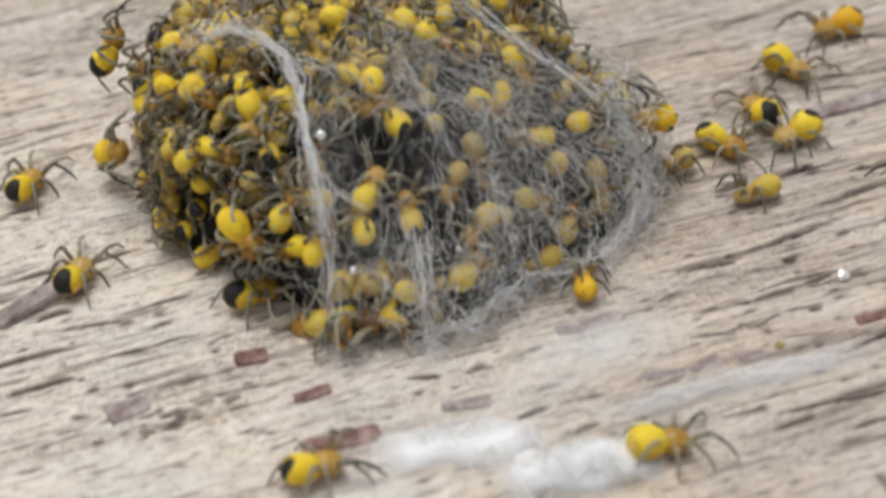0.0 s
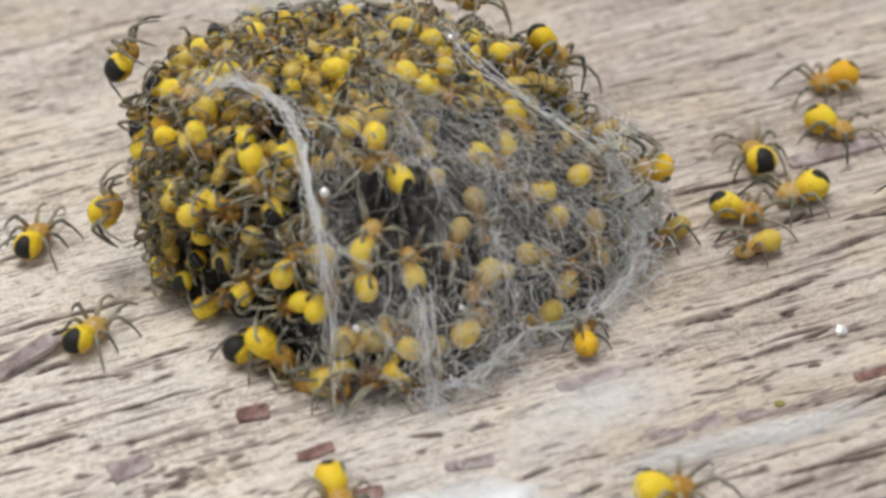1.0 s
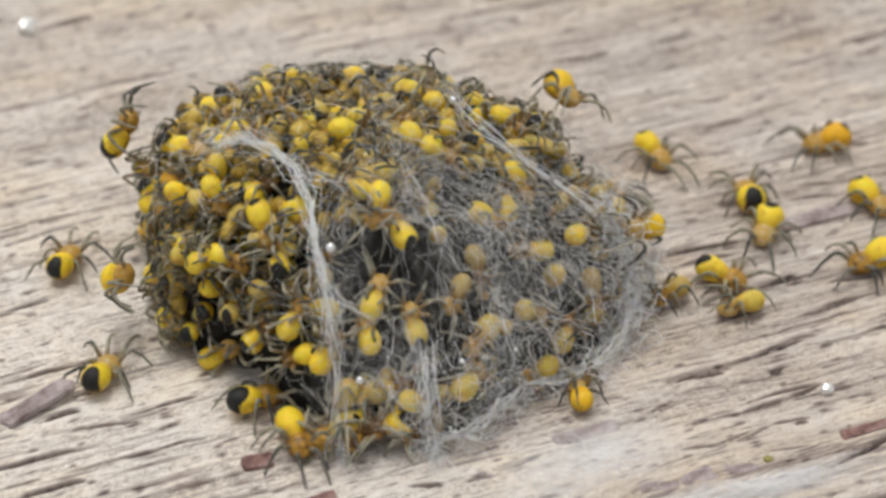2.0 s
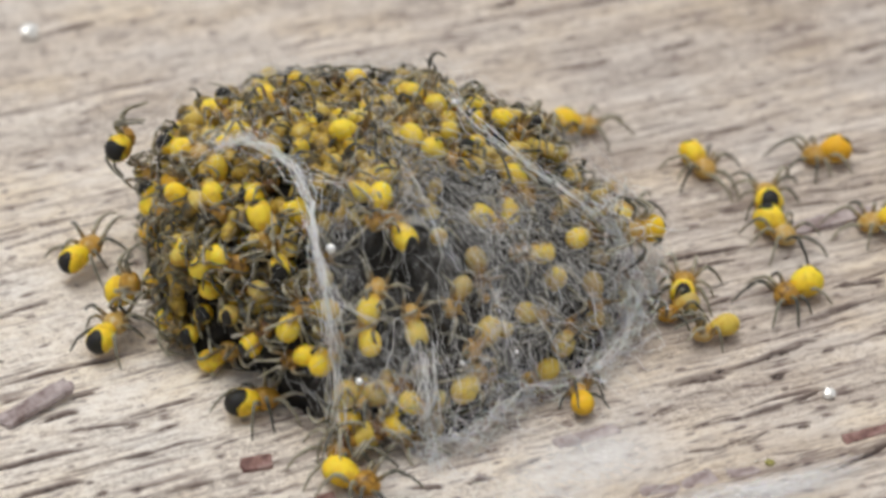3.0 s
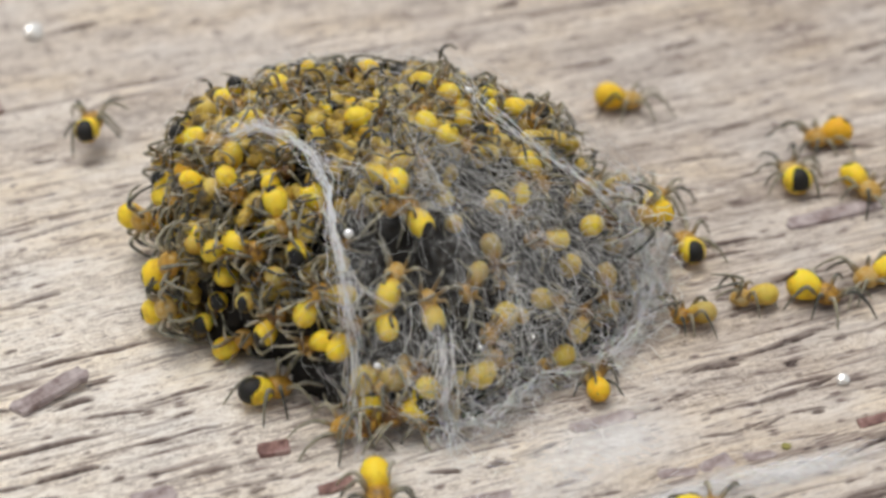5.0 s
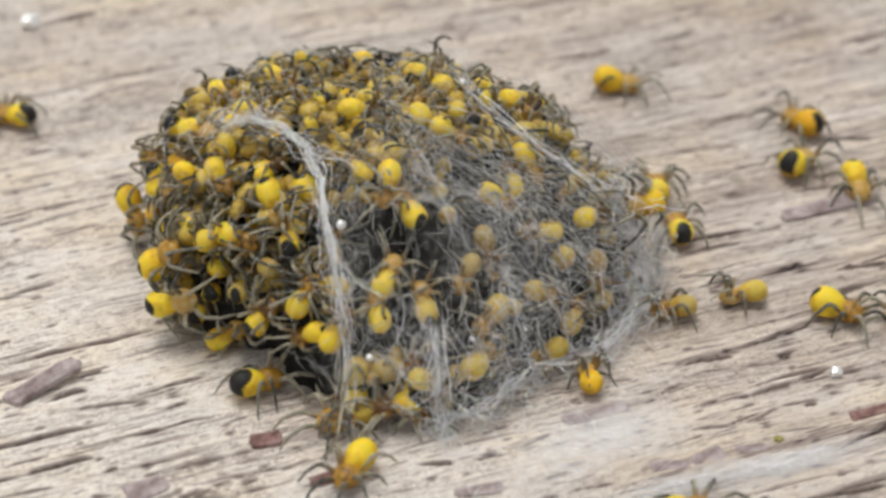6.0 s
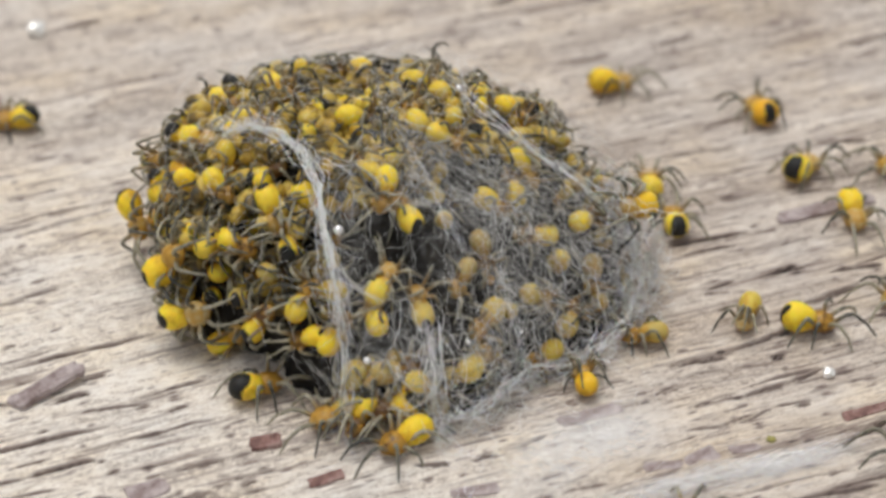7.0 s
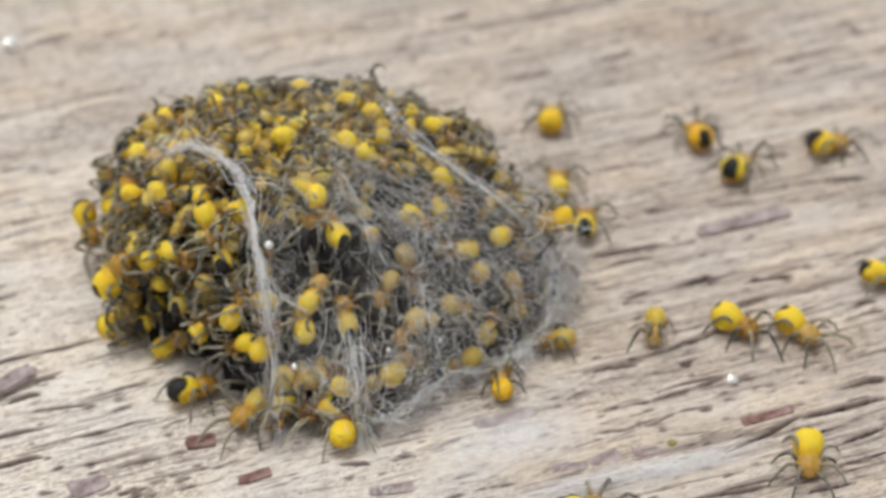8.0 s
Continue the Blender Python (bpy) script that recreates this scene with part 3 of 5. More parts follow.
def build_spiderling(seed, huddle):
    """A spiderling that stands on z = 0 and heads along +x. huddle: how far its legs are drawn in."""
    rng = random.Random(seed)
    root = new("spiderling")
    root.empty_display_size = 0.001
    size = 1.16 - 0.27 * huddle
    plump = rng.uniform(0.86, 1.04)
    v, f = egg(0.71 * size, 0.55 * size * plump, 0.53 * size * plump, rng.uniform(0.10, 0.22))
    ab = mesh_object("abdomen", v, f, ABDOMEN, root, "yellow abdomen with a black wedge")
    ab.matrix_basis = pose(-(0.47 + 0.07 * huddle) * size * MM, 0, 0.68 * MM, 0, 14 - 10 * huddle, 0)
    v, f = egg(0.50 * size, 0.47 * size, 0.38 * size, 0.16, 9, 12)
    hd = mesh_object("head", v, f, HEAD, root, "amber head with a darker middle")
    hd.matrix_basis = pose(0.42 * MM, 0, 0.46 * MM, 0, 8, 0)
    for side in (1, -1):
        for k in range(4):
            x, ang = HIPS[k]
            reach = REACH[k] * (1.08 - 0.36 * huddle) * rng.uniform(0.9, 1.1)
            lift = (0.50 - 0.02 * huddle) * rng.uniform(0.4, 1.5 + 0.6 * huddle)
            v, f = leg_mesh(rng, reach, lift, rng.uniform(-0.3, 0.3), 0.98 - 0.12 * huddle)
            lg = mesh_object("leg", v, f, LEG, root)
            turn = ang + rng.uniform(-12, 12) * (1 + huddle)
            if huddle:
                turn = ang * (1 + 0.25 * huddle) + rng.uniform(-22, 22)
            rear = -rng.uniform(15, 55) if huddle and rng.random() < 0.35 else 0
            lg.matrix_basis = pose((0.36 + x) * MM, side * 0.24 * MM, 0.44 * MM, 0, rear, side * (90 - turn))
    return tagged(root, "tiny yellow spiderling with a black-tipped abdomen and olive legs", "spider")


def frame_of(at, ahead, up):
    """A pose at a place (centimetres) whose z is up and whose x goes ahead."""
    z = Vector(up).normalized()
    x = Vector(ahead)
    x = (x - z * x.dot(z)).normalized()
    y = z.cross(x)
    m = Matrix((x, y, z)).transposed().to_4x4()
    return Matrix.Translation(Vector(at) * CM) @ m


WALKERS = [build_spiderling(s, 0.0) for s in (1, 2, 3)]
HUDDLERS = [build_spiderling(s, h) for s, h in ((4, 0.9), (5, 0.7), (6, 1.0), (7, 0.5), (8, 0.8), (9, 0.6), (10, 0.95), (11, 0.75))]
used = set()


def spiderling(kinds, rng, m):
    """One more of the kinds at the pose m: the first take of each is the one that was built."""
    ob = rng.choice(kinds)
    if ob.name in used:
        ob = copy_thing(ob, m)
    else:
        used.add(ob.name)
        ob.matrix_basis = m
    paint(ob, rng.triangular(0.0, 1.0, 0.5), rng.uniform(0.45, 1.0) if rng.random() < 0.45 else 0.0)
    return ob


def paint(ob, tone, shield):
    """Sets how yellow an abdomen is (0 tan to 1 orange) and how large its black shield."""
    for child in ob.children:
        if child.name.startswith("abdomen"):
            child["tone"], child["shield"] = tone, shield


# an added core inside the heap; its near-black stands for shade between bodies
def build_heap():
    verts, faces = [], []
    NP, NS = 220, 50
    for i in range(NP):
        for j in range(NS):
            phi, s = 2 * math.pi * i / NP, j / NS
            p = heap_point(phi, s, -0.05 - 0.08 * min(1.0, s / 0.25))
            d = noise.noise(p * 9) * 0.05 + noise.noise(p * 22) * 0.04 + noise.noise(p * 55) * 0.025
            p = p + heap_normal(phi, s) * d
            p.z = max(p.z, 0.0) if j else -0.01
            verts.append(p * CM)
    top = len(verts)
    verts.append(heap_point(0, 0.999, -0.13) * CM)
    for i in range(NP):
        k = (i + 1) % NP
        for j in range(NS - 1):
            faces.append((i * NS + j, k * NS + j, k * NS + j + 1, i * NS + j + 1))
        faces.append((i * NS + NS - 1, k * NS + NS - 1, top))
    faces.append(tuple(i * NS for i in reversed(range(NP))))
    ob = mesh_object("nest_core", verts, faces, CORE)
    tagged(ob, "added near-black core standing in for shade deep in the heap", "nest", kind="stuff")


def heap_spots(rng, gap, taken):
    """Places over the heap's skin, no two nearer than gap centimetres; fewer under the silk sheet and behind."""
    spots, tries = list(taken), 0
    while tries < 30000:
        tries += 1
        phi, s = rng.uniform(0, 2 * math.pi), rng.random() * 0.98
        if rng.random() > math.cos(s * math.pi / 2) + 0.1:
            continue
        p = heap_point(phi, s)
        if 3.9 < phi < 4.62 and s < 0.15:
            continue
        need = gap * (1 + 0.9 * heap_hollow(phi, s)) * (1.5 if p.y > 0.95 else 1.4 if p.x > -0.2 and s < 0.6 else 0.95)
        if 3.3 < phi < 4.6 and s < 0.45:
            need *= 1.2
        if all((p - q[0]).length > need for q in spots):
            spots.append((p, phi, s, rng.uniform(-180, 180)))
    return spots


# spiderlings that stand out: bearing, height on the heap, degrees turned from straight uphill, tan to orange, black shield
SEATS = [[(2.83, 0.28, 48, 0.50, 0.1), (3.02, 0.54, 36, 0.50, 0.1), (2.75, 0.67, 24, 0.50, 0.2), (2.59, 0.82, 24, 0.50, 0.0), (2.98, 0.12, -120, 0.90, 0.0),
    (3.57, 0.58, 96, 0.50, 0.2), (3.97, 0.56, 132, 0.50, 0.5), (4.20, 0.60, 120, 0.60, 0.5), (3.73, 0.97, 24, 0.50, 0.0), (4.83, 0.63, -168, 0.60, 0.0),
    (4.52, 0.72, -60, 0.40, 0.0), (5.03, 0.56, -12, 0.50, 0.6), (0.98, 0.79, -144, 0.45, 0.0), (0.67, 0.67, 156, 0.50, 0.0), (0.35, 0.64, -144, 0.60, 0.0),
    (0.59, 0.47, 144, 0.50, 0.8), (6.01, 0.74, 180, 0.40, 0.0), (0.16, 0.90, 84, 0.40, 0.0), (6.09, 0.56, -156, 0.40, 0.0)]]
SEATS += [[(5.77, 0.49, 156, 0.50, 0.3), (5.97, 0.54, 60, 0.60, 0.0), (5.81, 0.38, -48, 0.60, 0.0), (5.26, 0.34, -132, 0.10, 0.0), (5.62, 0.24, 132, 0.30, 0.0),
    (5.73, 0.14, 72, 0.25, 0.0), (5.97, 0.17, -156, 0.10, 0.0), (5.30, 0.23, -120, 0.30, 0.0), (5.22, 0.14, 72, 0.35, 0.0), (5.54, 0.06, -120, 0.35, 0.0),
    (4.99, 0.32, 0, 0.30, 0.5), (4.79, 0.38, 24, 0.45, 0.0), (4.75, 0.30, -12, 0.60, 0.0), (4.44, 0.34, -96, 0.50, 0.0), (4.63, 0.09, -168, 0.40, 0.0),
    (4.95, 0.12, 132, 0.40, 0.0), (3.77, 0.38, 48, 0.40, 0.2), (3.89, 0.41, 84, 0.50, 0.3), (4.16, 0.49, -24, 0.50, 1.0)]]
SEATS += [[(3.57, 0.05, 84, 0.55, 0.0), (3.89, 0.05, 60, 0.50, 0.2), (4.16, 0.21, 24, 0.50, 1.0), (4.40, 0.19, -120, 0.60, 0.3), (4.56, 0.24, 24, 0.60, 0.0),
    (4.36, 0.31, 12, 0.40, 0.0), (3.10, 0.78, 24, 0.35, 0.0), (2.04, 0.74, -48, 0.40, 0.9), (1.88, 0.75, 96, 0.80, 0.0), (0.71, 0.75, -168, 0.40, 0.0),
    (3.06, 0.25, 60, 0.60, 0.0), (3.10, 0.41, 48, 0.95, 0.0), (3.26, 0.06, 84, 0.35, 0.0), (6.09, 0.35, 120, 0.80, 0.0), (3.73, 0.68, 12, 0.40, 0.8),
    (1.45, 0.96, -84, 0.35, 0.0), (5.26, 0.72, 108, 0.40, 0.0)]]


FOOT = [(-0.13, -0.62, 0.03, 250), (-0.02, -0.58, 0.04, 200), (0.07, -0.52, 0.03, 290), (-0.08, -0.50, 0.12, 265), (0.02, -0.45, 0.15, 20)]


def fill_heap():
    rng = random.Random(21)
    first = [(heap_point(phi, s), phi, s, turn) for face in SEATS for phi, s, turn, *_ in face]
    looks = [row[3:] for face in SEATS for row in face]
    made = []
    # a few that cling to the foot of the cord
    for x, y, z, turn in FOOT:
        ahead, up = Vector((math.cos(radians(turn)), math.sin(radians(turn)), 0)), Vector((rng.uniform(-0.5, 0.5), rng.uniform(-0.9, 0.3), 1)).normalized()
        at = Vector((x, y, z))
        made.append((tagged(spiderling(HUDDLERS, rng, frame_of(at, ahead, up)), group="spiderlings in the heap"), at, ahead, up))
    for k, (p, phi, s, turn) in enumerate(heap_spots(rng, 0.104, first)):
        n = heap_normal(phi, s)
        hill = (heap_point(phi, min(s + 0.02, 0.99)) - heap_point(phi, max(s - 0.02, 0))).normalized()
        side = hill.cross(n)
        ahead = hill * math.cos(radians(turn)) + side * math.sin(radians(turn))
        loose = 0.12 if k < len(first) else 0.5
        up = (n + Vector((rng.uniform(-1, 1), rng.uniform(-1, 1), rng.uniform(-1, 1))) * loose).normalized()
        if k >= len(first) and rng.random() < 0.45:
            ahead, up = (ahead * 0.6 - n).normalized(), (hill + ahead * 0.5).normalized()
            at = p + n * rng.uniform(-0.12, -0.03)
        else:
            at = p - n * (rng.uniform(0.045, 0.075) if k < len(first) else rng.uniform(0.08, 0.23) * min(1.0, 0.4 + 3 * s))
        if p.x > -0.18 and p.y < 0.9 and s < 0.62:
            at -= n * (0.015 if k < len(first) else 0.045)
        if k >= len(first):
            at -= n * 0.16 * heap_hollow(phi, s)
        at.z = max(at.z, 0.0)
        if at.z < 0.04:
            up = (up + Vector((0, 0, 2))).normalized()
        m = frame_of(at, ahead, up)
        ob = tagged(spiderling(HUDDLERS, rng, m @ Matrix.Scale(rng.uniform(0.88, 1.02) if k < len(first) else rng.uniform(0.72, 0.92), 4)), group="spiderlings in the heap")
        if k < len(looks):
            tone, shield = looks[k]
            paint(ob, tone * (0.75 if p.x > -0.2 and s < 0.55 else 1.0), shield)
        elif p.x > -0.2 and s < 0.6:
            paint(ob, rng.uniform(0.0, 0.35), 0.1)
        made.append((ob, at, ahead, up))
    return made


def pack_bodies():
    """Bodies and legs pressed together deeper in the heap, too many and too hidden to count."""
    rng = random.Random(8)
    bodies, legs = ([], []), ([], [])

    def add(mesh, m, v, f):
        base = len(mesh[0])
        mesh[0].extend(m @ p for p in v)
        mesh[1].extend(tuple(base + k for k in face) for face in f)

    for _ in range(1000):
        phi, s = rng.uniform(0, 2 * math.pi), rng.random() ** 0.8 * 0.97
        here = heap_point(phi, s)
        if (3.7 < phi < 5.0 and s < 0.24) or (here.x > -0.25 and here.y < 0.7 and s < 0.62 and rng.random() < 0.94) or rng.random() < 1.6 * heap_hollow(phi, s):
            continue
        n, at = heap_normal(phi, s), heap_point(phi, s, rng.uniform(-0.105, -0.045) + (0.035 if s > 0.5 else 0.0))
        if at.z < 0.03:
            continue
        turn = Vector((rng.gauss(0, 1), rng.gauss(0, 1), rng.gauss(0, 1)))
        m = frame_of(at, turn, n + turn.orthogonal().normalized() * 0.8)
        if rng.random() < 0.85:
            v, f = egg(rng.uniform(0.42, 0.66), rng.uniform(0.28, 0.46), rng.uniform(0.26, 0.42), rng.uniform(0.1, 0.4), 8, 10)
            v = [p * (1 + 0.16 * noise.noise(p * 4200 + turn)) for p in v]
            add(bodies, m, v, f)
        for _ in range(2 if s < 0.5 else rng.choice((0, 0, 1))):
            spin = Matrix.Rotation(rng.uniform(0, 2 * math.pi), 4, "Z") @ Matrix.Rotation(rng.uniform(-0.8, 0.3), 4, "Y")
            v, f = leg_mesh(rng, rng.uniform(0.7, 1.15), rng.uniform(0.1, 0.4), rng.uniform(-0.2, 0.2), 0.8)
            add(legs, m @ Matrix.Translation((0, 0, 0.0004)) @ spin, v, f)
    for name, mesh, mat, label in (("packed_bodies", bodies, PACKED, "tan bodies of spiderlings packed deep in the heap"), ("packed_legs", legs, PACKED_LEG, "olive legs of spiderlings packed deep in the heap")):
        for p in mesh[0]:
            p.z = max(p.z, 0.0002)
        tagged(mesh_object(name, mesh[0], mesh[1], mat), label, "spiders", kind="stuff")


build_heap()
pack_bodies()
HEAPED = fill_heap()


# ---- silk ----
def silk_mesh(name, strands, sides, clots, mat):
    """Threads as one mesh, with matted clots (centre, half sizes) among them."""
    verts, faces = [], []
    for pts, radius in strands:
        last = len(pts) - 1
        thin = [radius * CM * (0.4 + 0.6 * math.sin(math.pi * k / last) ** 0.6 if 0 < k < last else 0.4) * (1 + 0.25 * math.sin(k * 2.3 + radius * 9000)) for k in range(last + 1)]
        tube([p * CM for p in pts], thin, sides, verts, faces, False)
    for centre, half in clots:
        base, rings, segs = len(verts), 14, 28
        for i in range(rings + 1):
            for k in range(segs):
                a, w = math.pi * i / rings, 2 * math.pi * k / segs
                d = Vector((math.sin(a) * math.cos(w), math.sin(a) * math.sin(w), math.cos(a)))
                swell = 1 + 0.35 * noise.noise(d * 2.1) + 0.2 * noise.noise(d * 6)
                p = Vector([c + h * e * swell for c, h, e in zip(centre, half, d)])
                p.z = max(p.z, 0.0)
                verts.append(p * CM)
        for i in range(rings):
            for k in range(segs):
                j = (k + 1) % segs
                faces.append((base + i * segs + k, base + (i + 1) * segs + k, base + (i + 1) * segs + j, base + i * segs + j))
    return mesh_object(name, verts, faces, mat)


def veil(rng, count, region, lift, radius, length):
    """Wandering threads over the heap's skin."""
    strands = []
    while len(strands) < count:
        phi, s = rng.uniform(-math.pi, math.pi), rng.random() * 0.98
        clump = (0.35 + 1.3 * noise.noise(heap_point(phi, s) * 4.5)) * (1 - 0.9 * heap_hollow(phi, s))
        if rng.random() > region(phi, s) * math.cos(s * math.pi / 2) * clump:
            continue
        out = rng.uniform(*lift)
        a, pts = rng.choice((rng.uniform(0, 2 * math.pi), rng.gauss(5.2, 0.6), rng.gauss(2.1, 0.6))), []
        curl = rng.gauss(0, 0.10)
        step = rng.uniform(*length) / 10
        for k in range(11):
            p = heap_point(phi, min(max(s, 0.0), 0.99), out)
            p.z = max(p.z, 0.01)
            pts.append(p)
            a += curl + rng.gauss(0, 0.34)
            out = max(lift[0], out + rng.gauss(0, 0.008))
            phi += math.cos(a) * step / max(0.25, heap_radius(phi) * math.cos(min(s, 0.95) * math.pi / 2))
            s += math.sin(a) * step / 1.25
        if heap_hollow(phi, s) < 0.45 or rng.random() < 0.25:
            strands.append((pts, rng.uniform(*radius)))
    return strands


def bundle(rng, knots, count, wide, radius):
    """Threads that run together along part of the knots, fraying between them."""
    strands = []
    knots = [Vector(k) for k in knots]
    for c in range(count):
        span = len(knots) if c % 4 == 0 else rng.randint(3, max(3, len(knots) - 1))
        at = rng.randint(0, len(knots) - span)
        mine = knots[at:at + span]
        loose = wide * (1 if rng.random() < 0.7 else 2.4)
        off = [Vector((rng.gauss(0, 1), rng.gauss(0, 1), rng.gauss(0, 1))) * loose for _ in mine]
        pts = []
        for i in range(span - 1):
            for f in (0, 0.33, 0.67):
                p = (mine[i] + off[i]).lerp(mine[i + 1] + off[i + 1], f)
                p += Vector((rng.gauss(0, 1), rng.gauss(0, 1), rng.gauss(0, 1))) * wide * 0.55
                p.z = max(p.z, 0.006)
                pts.append(p)
        pts.append(mine[-1] + off[-1])
        pts[-1].z = max(pts[-1].z, 0.006)
        strands.append((pts, rng.uniform(*radius)))
    return strands


def fray(rng, knots, count, reach, radius, curl=0.22):
    """Short loose fibres that leave a cord sideways."""
    strands = []
    for _ in range(count):
        i = rng.randrange(len(knots) - 1)
        a, b = Vector(knots[i]), Vector(knots[i + 1])
        p = a.lerp(b, rng.random())
        d = ((b - a).normalized() * rng.choice((-1, 1)) + Vector((rng.gauss(0, 1), rng.gauss(0, 0.4), rng.gauss(0, 0.5))) * 0.9).normalized()
        step, pts = rng.uniform(*reach) / 6, []
        for _ in range(7):
            pts.append(Vector((p.x, p.y, max(p.z, 0.006))))
            d = (d + Vector((rng.gauss(0, 1), rng.gauss(0, 1), rng.gauss(0, 1))) * curl).normalized()
            p = p + d * step
        strands.append((pts, rng.uniform(*radius)))
    return strands


def net_film():
    """The web as one sheet that hangs a little proud of the heap, thickest over the front and the side."""
    NP, NS = 150, 46
    verts, faces, cover = [], [], []
    for i in range(NP):
        phi = -2.0 + 3.6 * i / (NP - 1)
        for j in range(NS):
            s = 0.97 * j / (NS - 1)
            p = heap_point(phi, s)
            out = 0.050 + 0.02 * noise.noise(p * 7) + 0.012 * noise.noise(p * 19)
            p = heap_point(phi, s, out)
            p.z = max(p.z, 0.012)
            verts.append(p * CM)
            edge = min(1.0, i / 16, max(0.0, -0.12 - phi) / 0.6)
            cover.append(edge * min(1.0, right_side(phi, s)) * (1 - 0.9 * heap_hollow(phi, s)) * (1.0 if s < 0.6 else 0.6) * min(1.0, max(0.0, s - 0.06) / 0.10))
    for i in range(NP - 1):
        for j in range(NS - 1):
            a = i * NS + j
            faces.append((a, a + NS, a + NS + 1, a + 1))
    ob = mesh_object("silk_net", verts, faces, NET)
    at = ob.data.attributes.new("cover", "FLOAT", "POINT")
    at.data.foreach_set("value", cover)
    return tagged(ob, "grey net of silk stretched over the flank of the heap", "silk", kind="stuff")


def right_side(phi, s):
    """Thick over the front and the side with the sheet, thin elsewhere."""
    p = heap_point(phi, s)
    if 3.2 < phi % (2 * math.pi) < 4.5 and s < 0.5:
        return 0.02
    if s < 0.13 and 4.75 < phi % (2 * math.pi) < 5.95:
        return 0.12
    if p.x < -0.22 - 0.15 * p.z:
        return 0.15 if s < 0.6 else 0.35
    if p.y > 0.9:
        return 0.1 if p.x > 0.2 else 0.4
    if p.x > 0.35 and p.y > 0.5:
        return 0.2
    return 1.0 if s < 0.6 else 0.75


def fringe(rng, line, count, reach, radius):
    """A thin haze of threads that leaves a line of anchor points and settles on the wood, away from the heap."""
    line = [Vector(p) for p in line]
    strands = []
    for _ in range(count):
        i = rng.randrange(len(line) - 1)
        p = line[i].lerp(line[i + 1], rng.random()) + Vector((rng.gauss(0, 0.03), rng.gauss(0, 0.03), abs(rng.gauss(0, 0.03))))
        d = Vector((p.x - HEAP_X, p.y - HEAP_Y, 0)).normalized()
        a = math.atan2(d.y, d.x) + rng.gauss(0, 0.9)
        step = rng.uniform(*reach) / 8
        pts = []
        for k in range(9):
            pts.append(p.copy())
            a += rng.gauss(0, 0.6)
            p += Vector((math.cos(a), math.sin(a), 0)) * step
            p.z = max(0.006, p.z + rng.gauss(-0.004, 0.006))
        strands.append((pts, rng.uniform(*radius)))
    return strands


def tuft(rng, centre, size, count, radius):
    """A loose ball of fluff."""
    strands = []
    for _ in range(count):
        p = Vector([c + rng.gauss(0, 0.4) * w for c, w in zip(centre, size)])
        d = Vector((rng.gauss(0, 1), rng.gauss(0, 1), rng.gauss(0, 0.5))).normalized()
        pts = []
        for k in range(7):
            q = p.copy()
            q.z = max(0.006, q.z)
            pts.append(q)
            d = (d + Vector((rng.gauss(0, 1), rng.gauss(0, 1), rng.gauss(0, 1))) * 0.75).normalized()
            p = p + d * size[0] * 0.10
        strands.append((pts, rng.uniform(*radius)))
    return strands


def felt(verts, faces, cover, line, wide, lift, seed):
    """Adds a film along a line on the wood, thin at its edges, with folds."""
    line, base, across = [Vector(p) for p in line], len(verts), 16
    along = 12 * (len(line) - 1)
    for i in range(along + 1):
        f = i / 12
        k = min(int(f), len(line) - 2)
        p = line[k].lerp(line[k + 1], f - k)
        d = (line[k + 1] - line[k]).normalized()
        n = Vector((-d.y, d.x, 0))
        for j in range(across + 1):
            w = 2 * j / across - 1
            q = p + n * w * wide * (1 + 0.35 * noise.noise(Vector((f * 1.7, seed, w))))
            bump = noise.noise(Vector((q.x * 9, q.y * 9, seed)))
            q.z = lift * (0.35 + 0.65 * max(0.0, 1 - w * w)) * (1 + 0.5 * bump) + 0.006
            verts.append(q * CM)
            end = min(1.0, min(i, along - i) / 8)
            cover.append(max(0.0, 1 - abs(w) ** 1.5) * end)
    for i in range(along):
        for j in range(across):
            a = base + i * (across + 1) + j
            faces.append((a, a + across + 1, a + across + 2, a + 1))


def felt_mesh(name, strips, mat):
    verts, faces, cover = [], [], []
    for k, (line, wide, lift) in enumerate(strips):
        felt(verts, faces, cover, line, wide, lift, k * 3.7)
    ob = mesh_object(name, verts, faces, mat)
    at = ob.data.attributes.new("cover", "FLOAT", "POINT")
    at.data.foreach_set("value", cover)
    return ob


HEM = [(1.07, 0.36, 0.03), (0.95, 0.09, 0.04), (0.82, -0.09, 0.04), (0.61, -0.19, 0.05), (0.44, -0.38, 0.05), (0.24, -0.54, 0.03), (0.18, -0.72, 0.02)]


